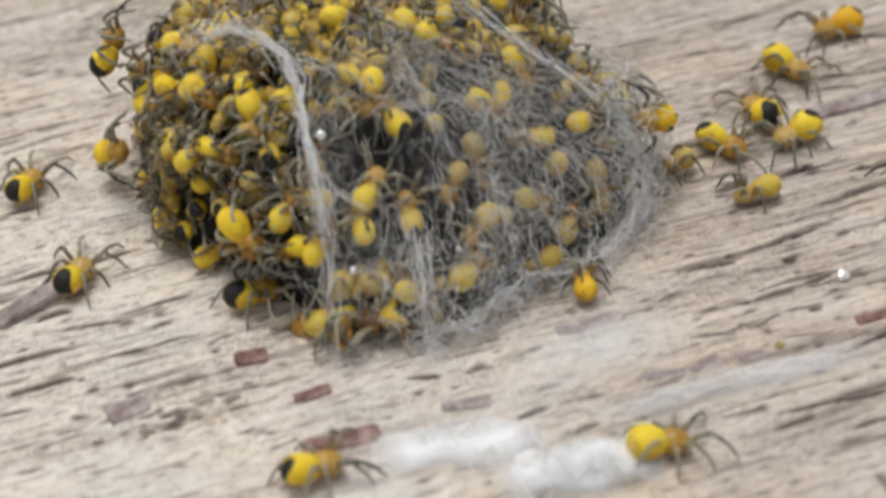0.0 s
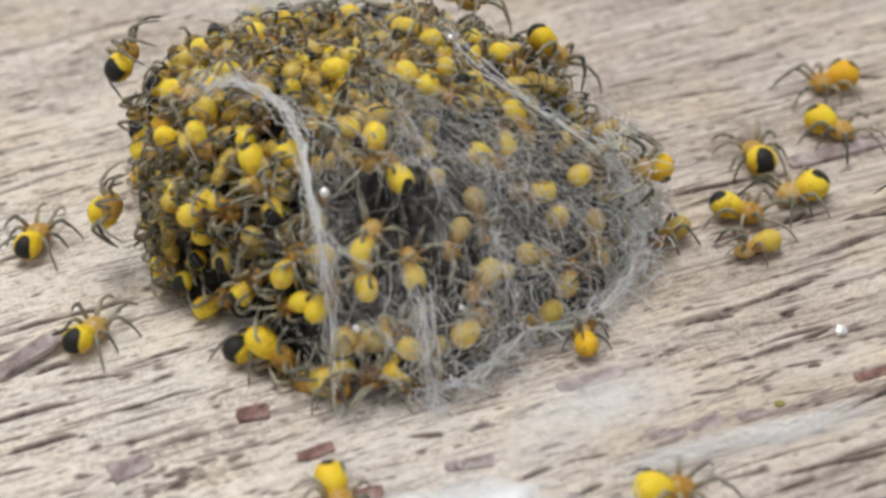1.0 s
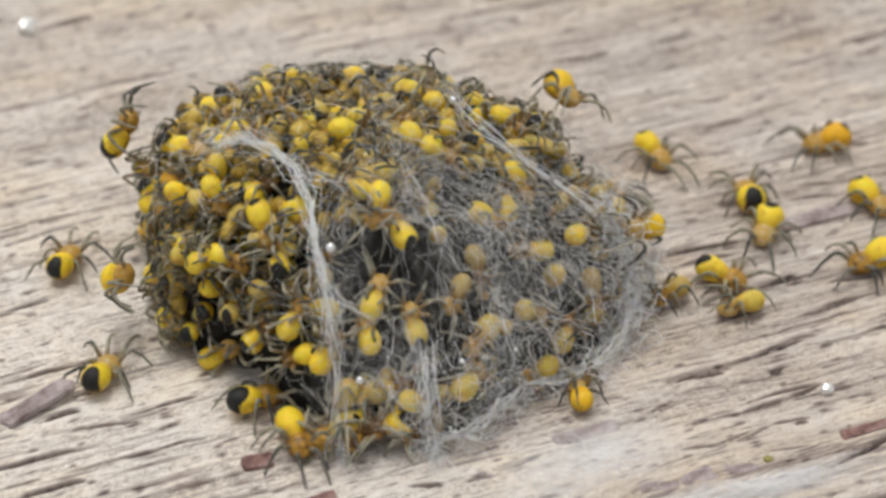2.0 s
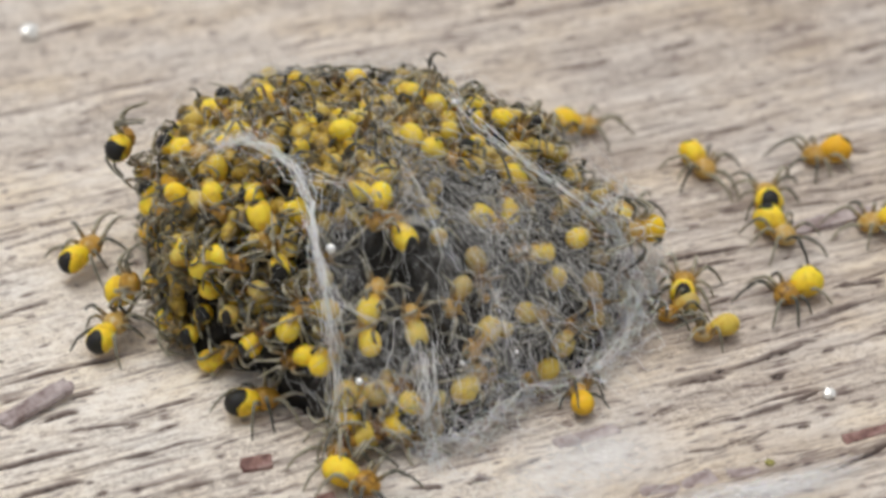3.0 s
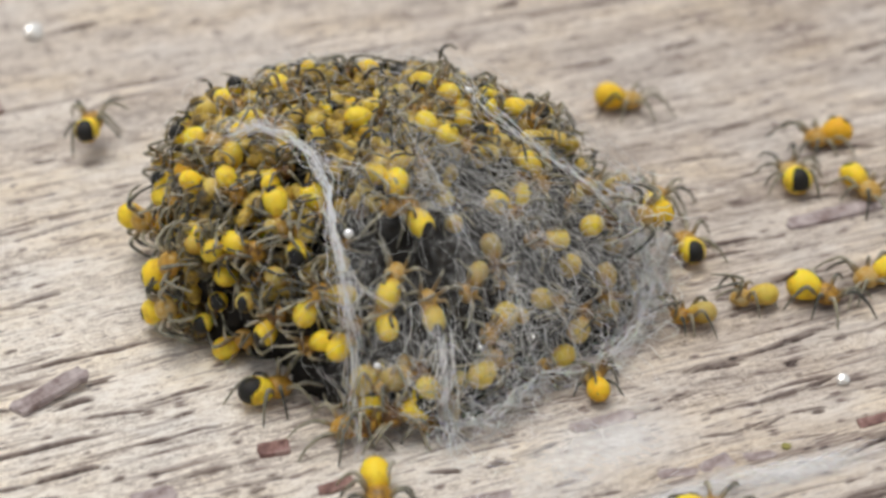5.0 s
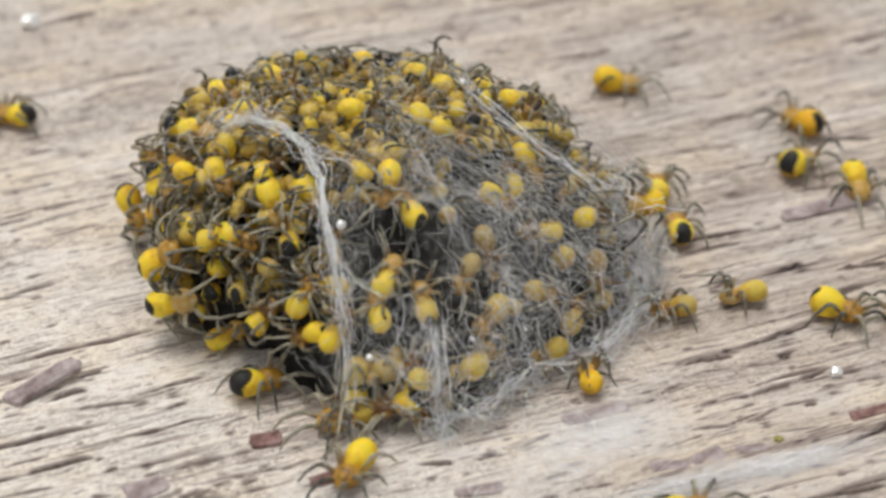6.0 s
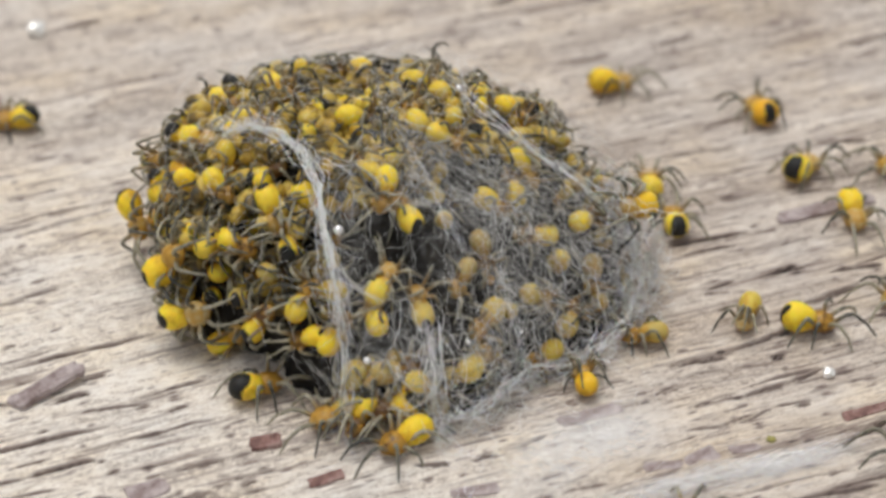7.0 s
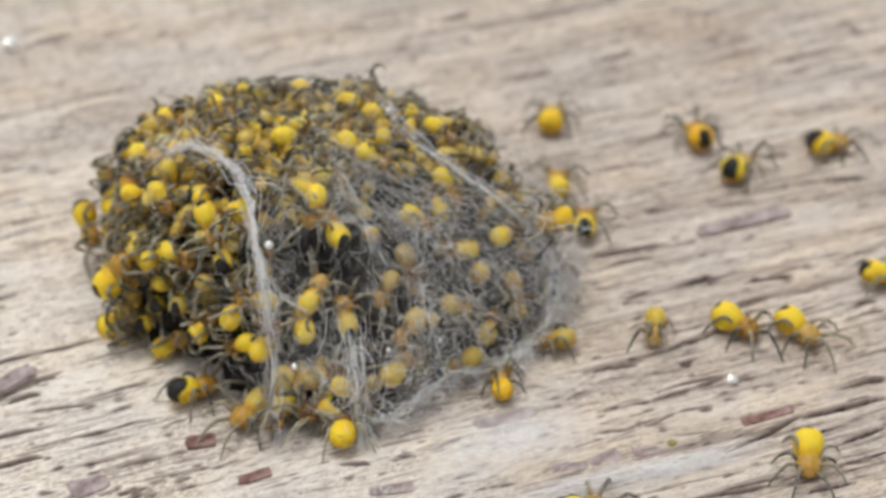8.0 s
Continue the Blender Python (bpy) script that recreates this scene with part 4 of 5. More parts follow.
def build_silk():
    rng = random.Random(5)
    net_film()
    tagged(silk_mesh("silk_veil", veil(rng, 1350, right_side, (0.02, 0.08), (0.0003, 0.0008), (0.10, 0.40)) + veil(rng, 300, right_side, (0.03, 0.08), (0.0008, 0.0015), (0.08, 0.34)), 3, (), VEIL_SILK),
           "grey tangled silk threads over the heap of spiderlings", "silk", kind="stuff")
    knots = [(-0.69, 0.22, 0.82), (-0.61, 0.24, 0.85), (-0.47, 0.16, 0.87), (-0.36, 0.03, 0.85), (-0.31, -0.09, 0.79), (-0.27, -0.25, 0.68), (-0.23, -0.37, 0.55), (-0.20, -0.47, 0.38), (-0.18, -0.59, 0.18), (-0.15, -0.75, 0.01)]
    cord = bundle(rng, knots, 12, 0.008, (0.0010, 0.0026)) + bundle(rng, knots[:6], 14, 0.013, (0.0008, 0.0024)) + bundle(rng, knots[4:], 18, 0.024, (0.0006, 0.0020))
    cord += bundle(rng, [(-0.76, 0.34, 0.80)] + knots[:3], 12, 0.020, (0.0006, 0.0016)) + fray(rng, knots, 110, (0.05, 0.20), (0.0004, 0.0010))
    cord += bundle(rng, [knots[3], (-0.27, 0.02, 0.84), (-0.18, -0.02, 0.82)], 8, 0.012, (0.0006, 0.0014))
    cord += bundle(rng, [knots[6], (-0.13, -0.40, 0.53), (-0.04, -0.42, 0.47)], 5, 0.006, (0.0008, 0.0016))
    tagged(silk_mesh("silk_cord", cord, 3, (), COTTON), "white frayed silk cord draped down the heap to the wood", "silk", kind="stuff")
    cord = bundle(rng, [(0.20, 0.63, 0.85), (0.34, 0.36, 0.84), (0.50, 0.28, 0.76), (0.64, 0.24, 0.68), (0.79, 0.21, 0.56), (0.91, 0.21, 0.43), (1.00, 0.16, 0.28), (1.03, 0.10, 0.08), (0.95, -0.02, 0.01)], 16, 0.010, (0.0007, 0.0022))
    tagged(silk_mesh("silk_cord", cord, 3, (), COTTON), "thin pale silk cord along the shoulder of the heap", "silk", kind="stuff")
    hem = bundle(rng, HEM, 9, 0.022, (0.0012, 0.0028)) + fray(rng, HEM, 80, (0.10, 0.30), (0.0010, 0.0026), 0.7)
    hem += tuft(rng, (1.00, 0.16, 0.12), (0.22, 0.34, 0.22), 50, (0.0008, 0.0022)) + tuft(rng, (0.66, -0.26, 0.04), (0.36, 0.20, 0.05), 20, (0.0006, 0.0018))
    for _ in range(60):
        phi, s, out = rng.uniform(-1.3, 0.35), rng.uniform(0.05, 0.4), rng.uniform(0.0, 0.03)
        pts, a, drift = [], rng.uniform(3.6, 5.8), rng.gauss(0, 0.25)
        for k in range(14):
            p = heap_point(phi, max(s, 0.0), out + (0.0 if s > 0 else -s * 0.9))
            p.z = max(p.z, 0.006)
            pts.append(p)
            a += drift + rng.gauss(0, 0.5) + 0.25 * (4.71 - a)
            out += rng.uniform(0.0, 0.006)
            phi += math.cos(a) * 0.022
            s += math.sin(a) * 0.022
        hem.append((pts, rng.choice((0.0006, 0.0009, 0.0013, 0.0020))))
    lace = [heap_point(phi, 0.03, 0.05 + 0.02 * math.sin(9 * phi)) + Vector((0, 0, 0.03)) for phi in (4.96, 5.12, 5.28, 5.42, 5.56, 5.70, 5.84, 5.98, 6.12, 6.26)]
    hem += bundle(rng, lace, 10, 0.012, (0.0016, 0.0034)) + fray(rng, lace, 130, (0.08, 0.24), (0.0010, 0.0030), 0.8)
    side = [heap_point(phi, k, 0.06) for phi, k in ((5.95, 0.04), (6.05, 0.14), (6.12, 0.24), (6.16, 0.34), (6.2, 0.42))]
    hem += bundle(rng, side, 8, 0.035, (0.0010, 0.0024)) + fray(rng, side, 120, (0.10, 0.34), (0.0010, 0.0026), 0.8)
    hem += fringe(rng, HEM[2:], 60, (0.2, 0.6), (0.0003, 0.0009))
    hem += bundle(rng, [(0.16, -0.51, 0.43), (0.17, -0.60, 0.25), (0.16, -0.62, 0.10), (0.20, -0.72, 0.01)], 40, 0.022, (0.0007, 0.0022))
    hem += bundle(rng, [(0.17, -0.61, 0.26), (0.35, -0.55, 0.21), (0.51, -0.40, 0.22), (0.46, -0.33, 0.39), (0.40, -0.23, 0.52)], 8, 0.016, (0.0005, 0.0012))
    hem += bundle(rng, [(0.04, 0.17, 0.84), (0.13, -0.01, 0.75), (0.20, -0.15, 0.66), (0.31, -0.24, 0.56)], 12, 0.012, (0.0004, 0.0009))
    tagged(silk_mesh("silk_hem", hem, 3, (), COTTON), "hazy white web that ties the heap to the wood", "silk", kind="stuff")
    band = [(0.80, -1.05, 0.01), (1.19, -0.88, 0.02), (1.51, -0.79, 0.02), (1.85, -0.66, 0.01)]
    tagged(felt_mesh("silk_film", [(band, 0.085, 0.02), ([(0.35, -0.95, 0), (0.75, -0.72, 0), (1.10, -0.48, 0)], 0.20, 0.012)], FILM),
           "thin white film of silk lying on the wood", "silk", kind="stuff")
    tagged(silk_mesh("silk_strand", bundle(rng, band, 22, 0.03, (0.0005, 0.0012)), 3, (), COTTON), "faint white strand of silk lying on the wood", "silk", kind="stuff")
    tagged(felt_mesh("felted_silk", [([(0.40, -1.38, 0), (0.62, -1.33, 0), (0.86, -1.27, 0), (1.02, -1.22, 0)], 0.13, 0.04), ([(0.62, -1.36, 0), (0.74, -1.30, 0), (0.86, -1.27, 0)], 0.10, 0.09), ([(-0.02, -1.26, 0), (0.20, -1.20, 0), (0.42, -1.16, 0), (0.62, -1.14, 0)], 0.13, 0.02)], THICK_FILM),
           "white felted patch of silk on the wood", "silk", kind="stuff")
    fluff = tuft(rng, (0.68, -1.30, 0.05), (0.34, 0.14, 0.06), 110, (0.0010, 0.0028)) + tuft(rng, (0.30, -1.16, 0.02), (0.24, 0.10, 0.04), 60, (0.0008, 0.0022))
    lumps = [((rng.gauss(0.66, 0.11), rng.gauss(-1.31, 0.05), rng.uniform(0.0, 0.02)), (rng.uniform(0.04, 0.09), rng.uniform(0.03, 0.06), rng.uniform(0.02, 0.04))) for _ in range(12)]
    tagged(silk_mesh("silk_tuft", fluff, 3, lumps, COTTON), "white cottony tuft of silk on the wood", "silk", kind="stuff")


build_silk()


# ---- bark flakes, grains and drops ----
def flake(x, y, length, width, thick, turn, seed, tilt=0.0, taper=0.0, label="red-brown flake of bark on the wood", mat=None):
    """A thin chip with an uneven outline and broken edges."""
    rng = random.Random(seed)
    bm = bmesh.new()
    ring = []
    for k in range(18):
        a = 2 * math.pi * k / 18
        cx, cy = math.cos(a), math.sin(a)
        px = math.copysign(abs(cx) ** 0.3, cx) * length / 2 * rng.uniform(0.90, 1.05)
        py = math.copysign(abs(cy) ** 0.3, cy) * width / 2 * rng.uniform(0.84, 1.10) * (1 - taper * cx)
        ring.append((px, py))
    layers = []
    for z, shrink in ((0.0, 0.97), (0.35, 1.0), (0.8, 0.98), (1.0, 0.9)):
        layers.append([bm.verts.new(Vector((px * shrink, py * shrink, z * thick * rng.uniform(0.85, 1.15))) * CM) for px, py in ring])
    for a, b in zip(layers, layers[1:]):
        for k in range(18):
            bm.faces.new((a[k], a[(k + 1) % 18], b[(k + 1) % 18], b[k]))
    mid = bm.verts.new(Vector((0, 0, thick * 1.05)) * CM)
    for k in range(18):
        bm.faces.new((layers[-1][k], layers[-1][(k + 1) % 18], mid))
    bm.faces.new(list(reversed(layers[0])))
    me = bpy.data.meshes.new("bark_flake")
    bm.to_mesh(me)
    bm.free()
    me.materials.append(mat or RED_BARK)
    ob = new("bark_flake", me)
    ob.matrix_basis = pose(x * CM, y * CM, (0.42 * length * math.sin(radians(abs(tilt))) - 0.004) * CM, 0, tilt, turn)
    return tagged(ob, label, "bark")


flake(-0.49, -0.712, 0.13, 0.075, 0.022, 15, 1)
flake(-1.385, -0.425, 0.33, 0.085, 0.030, 38, 2, -8, 0.0, "long grey-red flake of bark lifting off the wood", GREY_BARK)
flake(-0.91, -0.985, 0.17, 0.10, 0.014, 30, 3, 0, 0.5, "grey-red chip of bark on the wood", GREY_BARK)
flake(0.785, -0.515, 0.28, 0.070, 0.010, 22, 4, 0, 0.1, "flat grey-red scale of bark under silk", GREY_BARK)
flake(-0.245, -0.905, 0.15, 0.055, 0.012, 26, 5)
flake(1.915, 0.905, 0.50, 0.085, 0.024, 22, 6, 0, 0.0, "long grey-brown splinter of bark on the wood", GREY_BARK)
flake(-0.12, -1.15, 0.30, 0.095, 0.014, 18, 7)
flake(-2.05, 1.62, 0.22, 0.14, 0.03, 30, 10, 0, 0.1, "dull brown crumb of bark on the wood")
for k, (x, y, long, wide, turn) in enumerate(((1.05, -0.80, 0.16, 0.050, 8), (1.20, -0.745, 0.15, 0.075, 30), (1.375, -0.695, 0.13, 0.045, 14), (0.32, -0.955, 0.19, 0.055, 12))):
    flake(x, y, long, wide, 0.006, turn, 20 + k, 0, 0.25 * (-1) ** k, "thin grey-purple scale of bark on the wood", GREY_BARK)
flake(1.90, -0.46, 0.26, 0.050, 0.010, 22, 9, 0, 0.3, "dark red-brown splinter of bark in a crack")


def pebble(name, x, y, z, size, mat, label, category, seed, squash=0.8):
    rng = random.Random(seed)
    bm = bmesh.new()
    bmesh.ops.create_icosphere(bm, subdivisions=2, radius=size * CM)
    for v in bm.verts:
        v.co *= 1 + rng.uniform(-0.24, 0.24)
        v.co.z *= squash
    me = bpy.data.meshes.new(name)
    bm.to_mesh(me)
    bm.free()
    me.materials.append(mat)
    ob = new(name, me)
    ob.location = Vector((x, y, z)) * CM
    return tagged(ob, label, category)


pebble("sand_grain", 1.76, -0.25, 0.014, 0.025, GRAIN_MAT, "white grain of sand in a crack of the wood", "grain", 1)
pebble("lichen_crumb", 1.48, -0.65, 0.008, 0.017, LICHEN, "yellow-green crumb of lichen on the wood", "lichen", 3, 0.6)
pebble("sand_grain", -1.91, 2.33, 0.03, 0.05, GRAIN_MAT, "white grain of sand lying on the wood", "grain", 2)


def drop(x, y, z, size):
    bm = bmesh.new()
    bmesh.ops.create_uvsphere(bm, u_segments=14, v_segments=10, radius=1.3 * size * CM)
    me = bpy.data.meshes.new("dew_drop")
    bm.to_mesh(me)
    bm.free()
    me.polygons.foreach_set("use_smooth", [True] * len(me.polygons))
    me.materials.append(DROP)
    ob = new("dew_drop", me)
    ob.location = Vector((x, y, z)) * CM
    return tagged(ob, "bright bead of moisture caught in the silk", "drop", "dew drops in the silk")


drop(-0.22, -0.23, 0.68, 0.016)
drop(0.24, 0.49, 0.88, 0.012)
drop(-0.10, -0.56, 0.30, 0.012)
drop(0.50, -0.37, 0.30, 0.007)
drop(0.29, -0.51, 0.36, 0.008)

MOVES = {
    "runner": [
        (0, (0.47, 0.63, 0.73), (0.93, -0.10, -0.36), (0.37, 0.18, 0.91)),
        (0.5, (0.58, 0.78, 0.62), (0.81, 0.18, -0.55), (0.48, 0.33, 0.82)),
        (1, (0.62, 0.75, 0.59), (0.80, -0.02, -0.60), (0.57, 0.31, 0.76)),
        (1.5, (0.93, 1.24, 0.00), (0.68, -0.73, 0.00), (0.00, 0.00, 1.00)),
        (1.7, (1.09, 1.29, 0.00), (0.60, -0.80, 0.00), (0.00, 0.00, 1.00)),
        (2.8, (1.27, 1.29, 0.00), (0.49, -0.87, 0.00), (0.00, 0.00, 1.00)),
        (3.5, (1.68, 1.16, 0.00), (0.73, -0.68, 0.00), (0.00, 0.00, 1.00)),
        (4.2, (1.86, 1.08, 0.00), (0.97, -0.25, 0.00), (0.00, 0.00, 1.00)),
        (5.3, (2.09, 1.05, 0.00), (0.33, -0.94, 0.00), (0.00, 0.00, 1.00)),
        (5.5, (2.05, 1.01, 0.00), (0.22, -0.98, 0.00), (0.00, 0.00, 1.00)),
        (6.5, (2.04, 1.01, 0.00), (0.11, -0.99, 0.00), (0.00, 0.00, 1.00)),
        (7, (2.02, 0.81, 0.00), (0.12, -0.99, 0.00), (0.00, 0.00, 1.00)),
        (7.3, (2.18, 0.80, 0.00), (0.48, -0.88, 0.00), (0.00, 0.00, 1.00)),
        (7.5, (2.18, 0.65, 0.00), (0.88, -0.48, 0.00), (0.00, 0.00, 1.00)),
        (8, (2.53, 0.46, 0.00), (1.00, 0.04, 0.00), (0.00, 0.00, 1.00)),
    ],
    "second": [
        (0, (0.23, 1.00, 0.71), (0.92, -0.20, -0.33), (0.38, 0.41, 0.83)),
        (0.5, (0.23, 1.04, 0.68), (0.92, -0.21, -0.33), (0.38, 0.41, 0.83)),
        (1, (0.25, 1.00, 0.69), (0.91, -0.27, -0.32), (0.40, 0.40, 0.82)),
        (1.5, (0.46, 0.88, 0.70), (0.95, -0.26, -0.18), (0.28, 0.43, 0.86)),
        (1.7, (0.58, 0.81, 0.71), (0.20, -0.93, 0.30), (0.37, 0.36, 0.86)),
        (2.8, (0.81, 1.50, 0.00), (1.00, 0.04, 0.00), (0.00, 0.00, 1.00)),
        (3.5, (0.87, 1.64, 0.00), (1.00, 0.03, 0.00), (0.00, 0.00, 1.00)),
        (4.2, (0.95, 1.78, 0.00), (1.00, 0.03, 0.00), (0.00, 0.00, 1.00)),
        (5.3, (1.02, 1.76, 0.00), (1.00, 0.03, 0.00), (0.00, 0.00, 1.00)),
        (5.5, (1.01, 1.77, 0.00), (1.00, 0.03, 0.00), (0.00, 0.00, 1.00)),
        (6.5, (1.05, 1.88, 0.00), (0.99, -0.12, 0.00), (0.00, 0.00, 1.00)),
        (7, (1.01, 1.88, 0.00), (0.95, 0.31, 0.00), (0.00, 0.00, 1.00)),
        (7.5, (0.98, 1.87, 0.00), (0.30, 0.95, 0.00), (0.00, 0.00, 1.00)),
        (8, (1.00, 1.70, 0.00), (0.08, 1.00, 0.00), (0.00, 0.00, 1.00)),
    ],
    "upper": [
        (0, (1.93, 1.47, 0.00), (-0.96, -0.27, 0.00), (0.00, 0.00, 1.00)),
        (0.5, (1.91, 1.39, 0.00), (-0.96, -0.26, 0.00), (0.00, 0.00, 1.00)),
        (1, (1.93, 1.37, 0.00), (-0.96, -0.27, 0.00), (0.00, 0.00, 1.00)),
        (1.5, (1.96, 1.37, 0.00), (-0.96, -0.28, 0.00), (0.00, 0.00, 1.00)),
        (1.7, (1.97, 1.42, 0.00), (-0.96, -0.29, 0.00), (0.00, 0.00, 1.00)),
        (2.8, (1.94, 1.37, 0.00), (-0.99, -0.17, 0.00), (0.00, 0.00, 1.00)),
        (3.5, (1.99, 1.41, 0.00), (-0.95, -0.31, 0.00), (0.00, 0.00, 1.00)),
        (4.2, (2.00, 1.49, 0.00), (-0.84, -0.54, 0.00), (0.00, 0.00, 1.00)),
        (5.3, (1.91, 1.47, 0.00), (-0.97, 0.26, -0.00), (0.00, 0.00, 1.00)),
        (5.5, (1.89, 1.48, 0.00), (-0.73, 0.68, 0.00), (0.00, 0.00, 1.00)),
        (6.5, (1.78, 1.61, 0.00), (-0.59, 0.81, 0.00), (0.00, 0.00, 1.00)),
        (7, (1.69, 1.66, 0.00), (-0.34, 0.94, 0.00), (0.00, 0.00, 1.00)),
        (7.5, (1.70, 1.61, 0.00), (-0.36, 0.93, 0.00), (0.00, 0.00, 1.00)),
        (8, (1.73, 1.58, 0.00), (-0.25, 0.97, 0.00), (0.00, 0.00, 1.00)),
    ],
    "black_left": [
        (0, (1.53, 0.82, 0.00), (-0.37, 0.93, 0.00), (0.00, 0.00, 1.00)),
        (1, (1.54, 0.82, 0.00), (-0.24, 0.97, 0.00), (0.00, 0.00, 1.00)),
        (1.5, (1.55, 0.83, 0.00), (-0.12, 0.99, 0.00), (0.00, 0.00, 1.00)),
        (1.7, (1.56, 0.95, 0.00), (-0.12, 0.99, 0.00), (0.00, 0.00, 1.00)),
        (2.8, (1.62, 1.03, 0.00), (-0.02, 1.00, 0.00), (0.00, 0.00, 1.00)),
        (3.5, (1.80, 1.01, 0.00), (0.32, 0.95, 0.00), (0.00, 0.00, 1.00)),
        (4.2, (2.14, 1.03, 0.00), (0.84, 0.54, 0.00), (0.00, 0.00, 1.00)),
        (5.5, (2.36, 0.93, 0.00), (-1.00, -0.03, 0.00), (0.00, 0.00, 1.00)),
        (6.5, (2.37, 1.02, 0.00), (-1.00, -0.03, 0.00), (0.00, 0.00, 1.00)),
        (7, (2.28, 1.20, 0.00), (-1.00, -0.03, 0.00), (0.00, 0.00, 1.00)),
        (7.5, (2.27, 1.41, 0.00), (0.95, 0.30, 0.00), (0.00, 0.00, 1.00)),
        (8, (2.40, 1.52, 0.00), (0.95, 0.31, 0.00), (0.00, 0.00, 1.00)),
    ],
    "middle": [
        (0, (1.66, 0.64, 0.00), (-0.86, -0.50, 0.00), (0.00, 0.00, 1.00)),
        (1, (1.69, 0.57, 0.00), (-0.96, -0.27, 0.00), (0.00, 0.00, 1.00)),
        (1.5, (1.65, 0.57, 0.00), (-0.86, -0.50, 0.00), (0.00, 0.00, 1.00)),
        (1.7, (1.62, 0.64, 0.00), (-0.72, -0.69, 0.00), (0.00, 0.00, 1.00)),
        (2.8, (1.65, 0.80, 0.00), (0.62, -0.78, 0.00), (0.00, 0.00, 1.00)),
        (3.5, (1.73, 0.71, 0.00), (0.34, -0.94, 0.00), (0.00, 0.00, 1.00)),
        (4.2, (1.67, 1.24, 0.00), (-0.32, 0.95, 0.00), (0.00, 0.00, 1.00)),
        (5.3, (1.78, 1.12, 0.00), (0.10, 1.00, 0.00), (0.00, 0.00, 1.00)),
        (5.5, (1.79, 1.19, 0.00), (0.32, 0.95, 0.00), (0.00, 0.00, 1.00)),
        (6.5, (1.83, 1.20, 0.00), (0.70, 0.71, 0.00), (0.00, 0.00, 1.00)),
        (7, (1.85, 1.18, 0.00), (0.64, 0.77, 0.00), (0.00, 0.00, 1.00)),
        (7.5, (1.90, 1.24, 0.00), (0.50, 0.87, 0.00), (0.00, 0.00, 1.00)),
        (8, (1.92, 1.31, 0.00), (0.49, 0.87, 0.00), (0.00, 0.00, 1.00)),
    ],
    "edge": [
        (0, (0.99, 0.33, 0.34), (-0.53, -0.72, 0.45), (0.83, -0.35, 0.42)),
        (8, (0.92, 0.30, 0.42), (-0.61, -0.69, 0.38), (0.73, -0.31, 0.61)),
    ],
    "turner": [
        (0, (1.37, 0.57, 0.00), (0.87, -0.50, 0.00), (0.00, 0.00, 1.00)),
        (1, (1.44, 0.44, 0.00), (0.97, -0.26, 0.00), (0.00, 0.00, 1.00)),
        (1.5, (1.43, 0.36, 0.00), (0.88, -0.48, 0.00), (0.00, 0.00, 1.00)),
        (1.7, (1.45, 0.41, 0.00), (0.74, -0.67, 0.00), (0.00, 0.00, 1.00)),
        (2.8, (1.23, 0.38, 0.00), (0.20, 0.98, 0.00), (0.00, 0.00, 1.00)),
        (3.5, (1.22, 0.35, 0.00), (0.10, 0.99, 0.00), (0.00, 0.00, 1.00)),
        (4.2, (1.22, 0.47, 0.00), (0.33, 0.95, 0.00), (0.00, 0.00, 1.00)),
        (5.3, (1.20, 0.62, 0.00), (-0.33, 0.94, 0.00), (0.00, 0.00, 1.00)),
        (5.5, (1.19, 0.64, 0.00), (-0.22, 0.98, 0.00), (0.00, 0.00, 1.00)),
        (6.5, (1.21, 0.69, 0.00), (-0.11, 0.99, 0.00), (0.00, 0.00, 1.00)),
        (7, (1.21, 0.74, 0.00), (-0.06, 1.00, 0.00), (0.00, 0.00, 1.00)),
        (8, (1.15, 0.82, 0.00), (0.08, 1.00, 0.00), (0.00, 0.00, 1.00)),
    ],
    "webside": [
        (0, (1.46, 0.24, 0.00), (-0.96, -0.27, 0.00), (0.00, 0.00, 1.00)),
        (1, (1.47, 0.21, 0.00), (-0.96, -0.27, 0.00), (0.00, 0.00, 1.00)),
        (1.5, (1.45, 0.20, 0.00), (-0.96, -0.28, 0.00), (0.00, 0.00, 1.00)),
        (1.7, (1.46, 0.24, 0.00), (-0.99, -0.16, 0.00), (0.00, 0.00, 1.00)),
        (2.8, (1.34, 0.09, 0.00), (-0.95, -0.30, 0.00), (0.00, 0.00, 1.00)),
        (3.5, (1.30, 0.08, 0.00), (-1.00, -0.03, 0.00), (0.00, 0.00, 1.00)),
        (4.2, (1.34, 0.14, 0.00), (-0.97, 0.25, -0.00), (0.00, 0.00, 1.00)),
        (5.3, (1.46, 0.24, 0.00), (-1.00, -0.03, 0.00), (0.00, 0.00, 1.00)),
        (5.5, (1.43, 0.23, 0.00), (-0.99, 0.11, 0.00), (0.00, 0.00, 1.00)),
        (6.5, (1.42, 0.14, 0.00), (-0.84, -0.54, 0.00), (0.00, 0.00, 1.00)),
        (7, (1.46, 0.07, 0.00), (-0.32, -0.95, 0.00), (0.00, 0.00, 1.00)),
        (7.5, (1.46, 0.05, 0.00), (-0.08, -1.00, 0.00), (0.00, 0.00, 1.00)),
        (8, (1.44, 0.03, 0.00), (-0.08, -1.00, 0.00), (0.00, 0.00, 1.00)),
    ],
    "pair": [
        (0, (2.16, 0.26, 0.00), (-1.00, 0.01, 0.00), (0.00, 0.00, 1.00)),
        (1.5, (2.30, 0.58, 0.00), (-1.00, -0.01, 0.00), (0.00, 0.00, 1.00)),
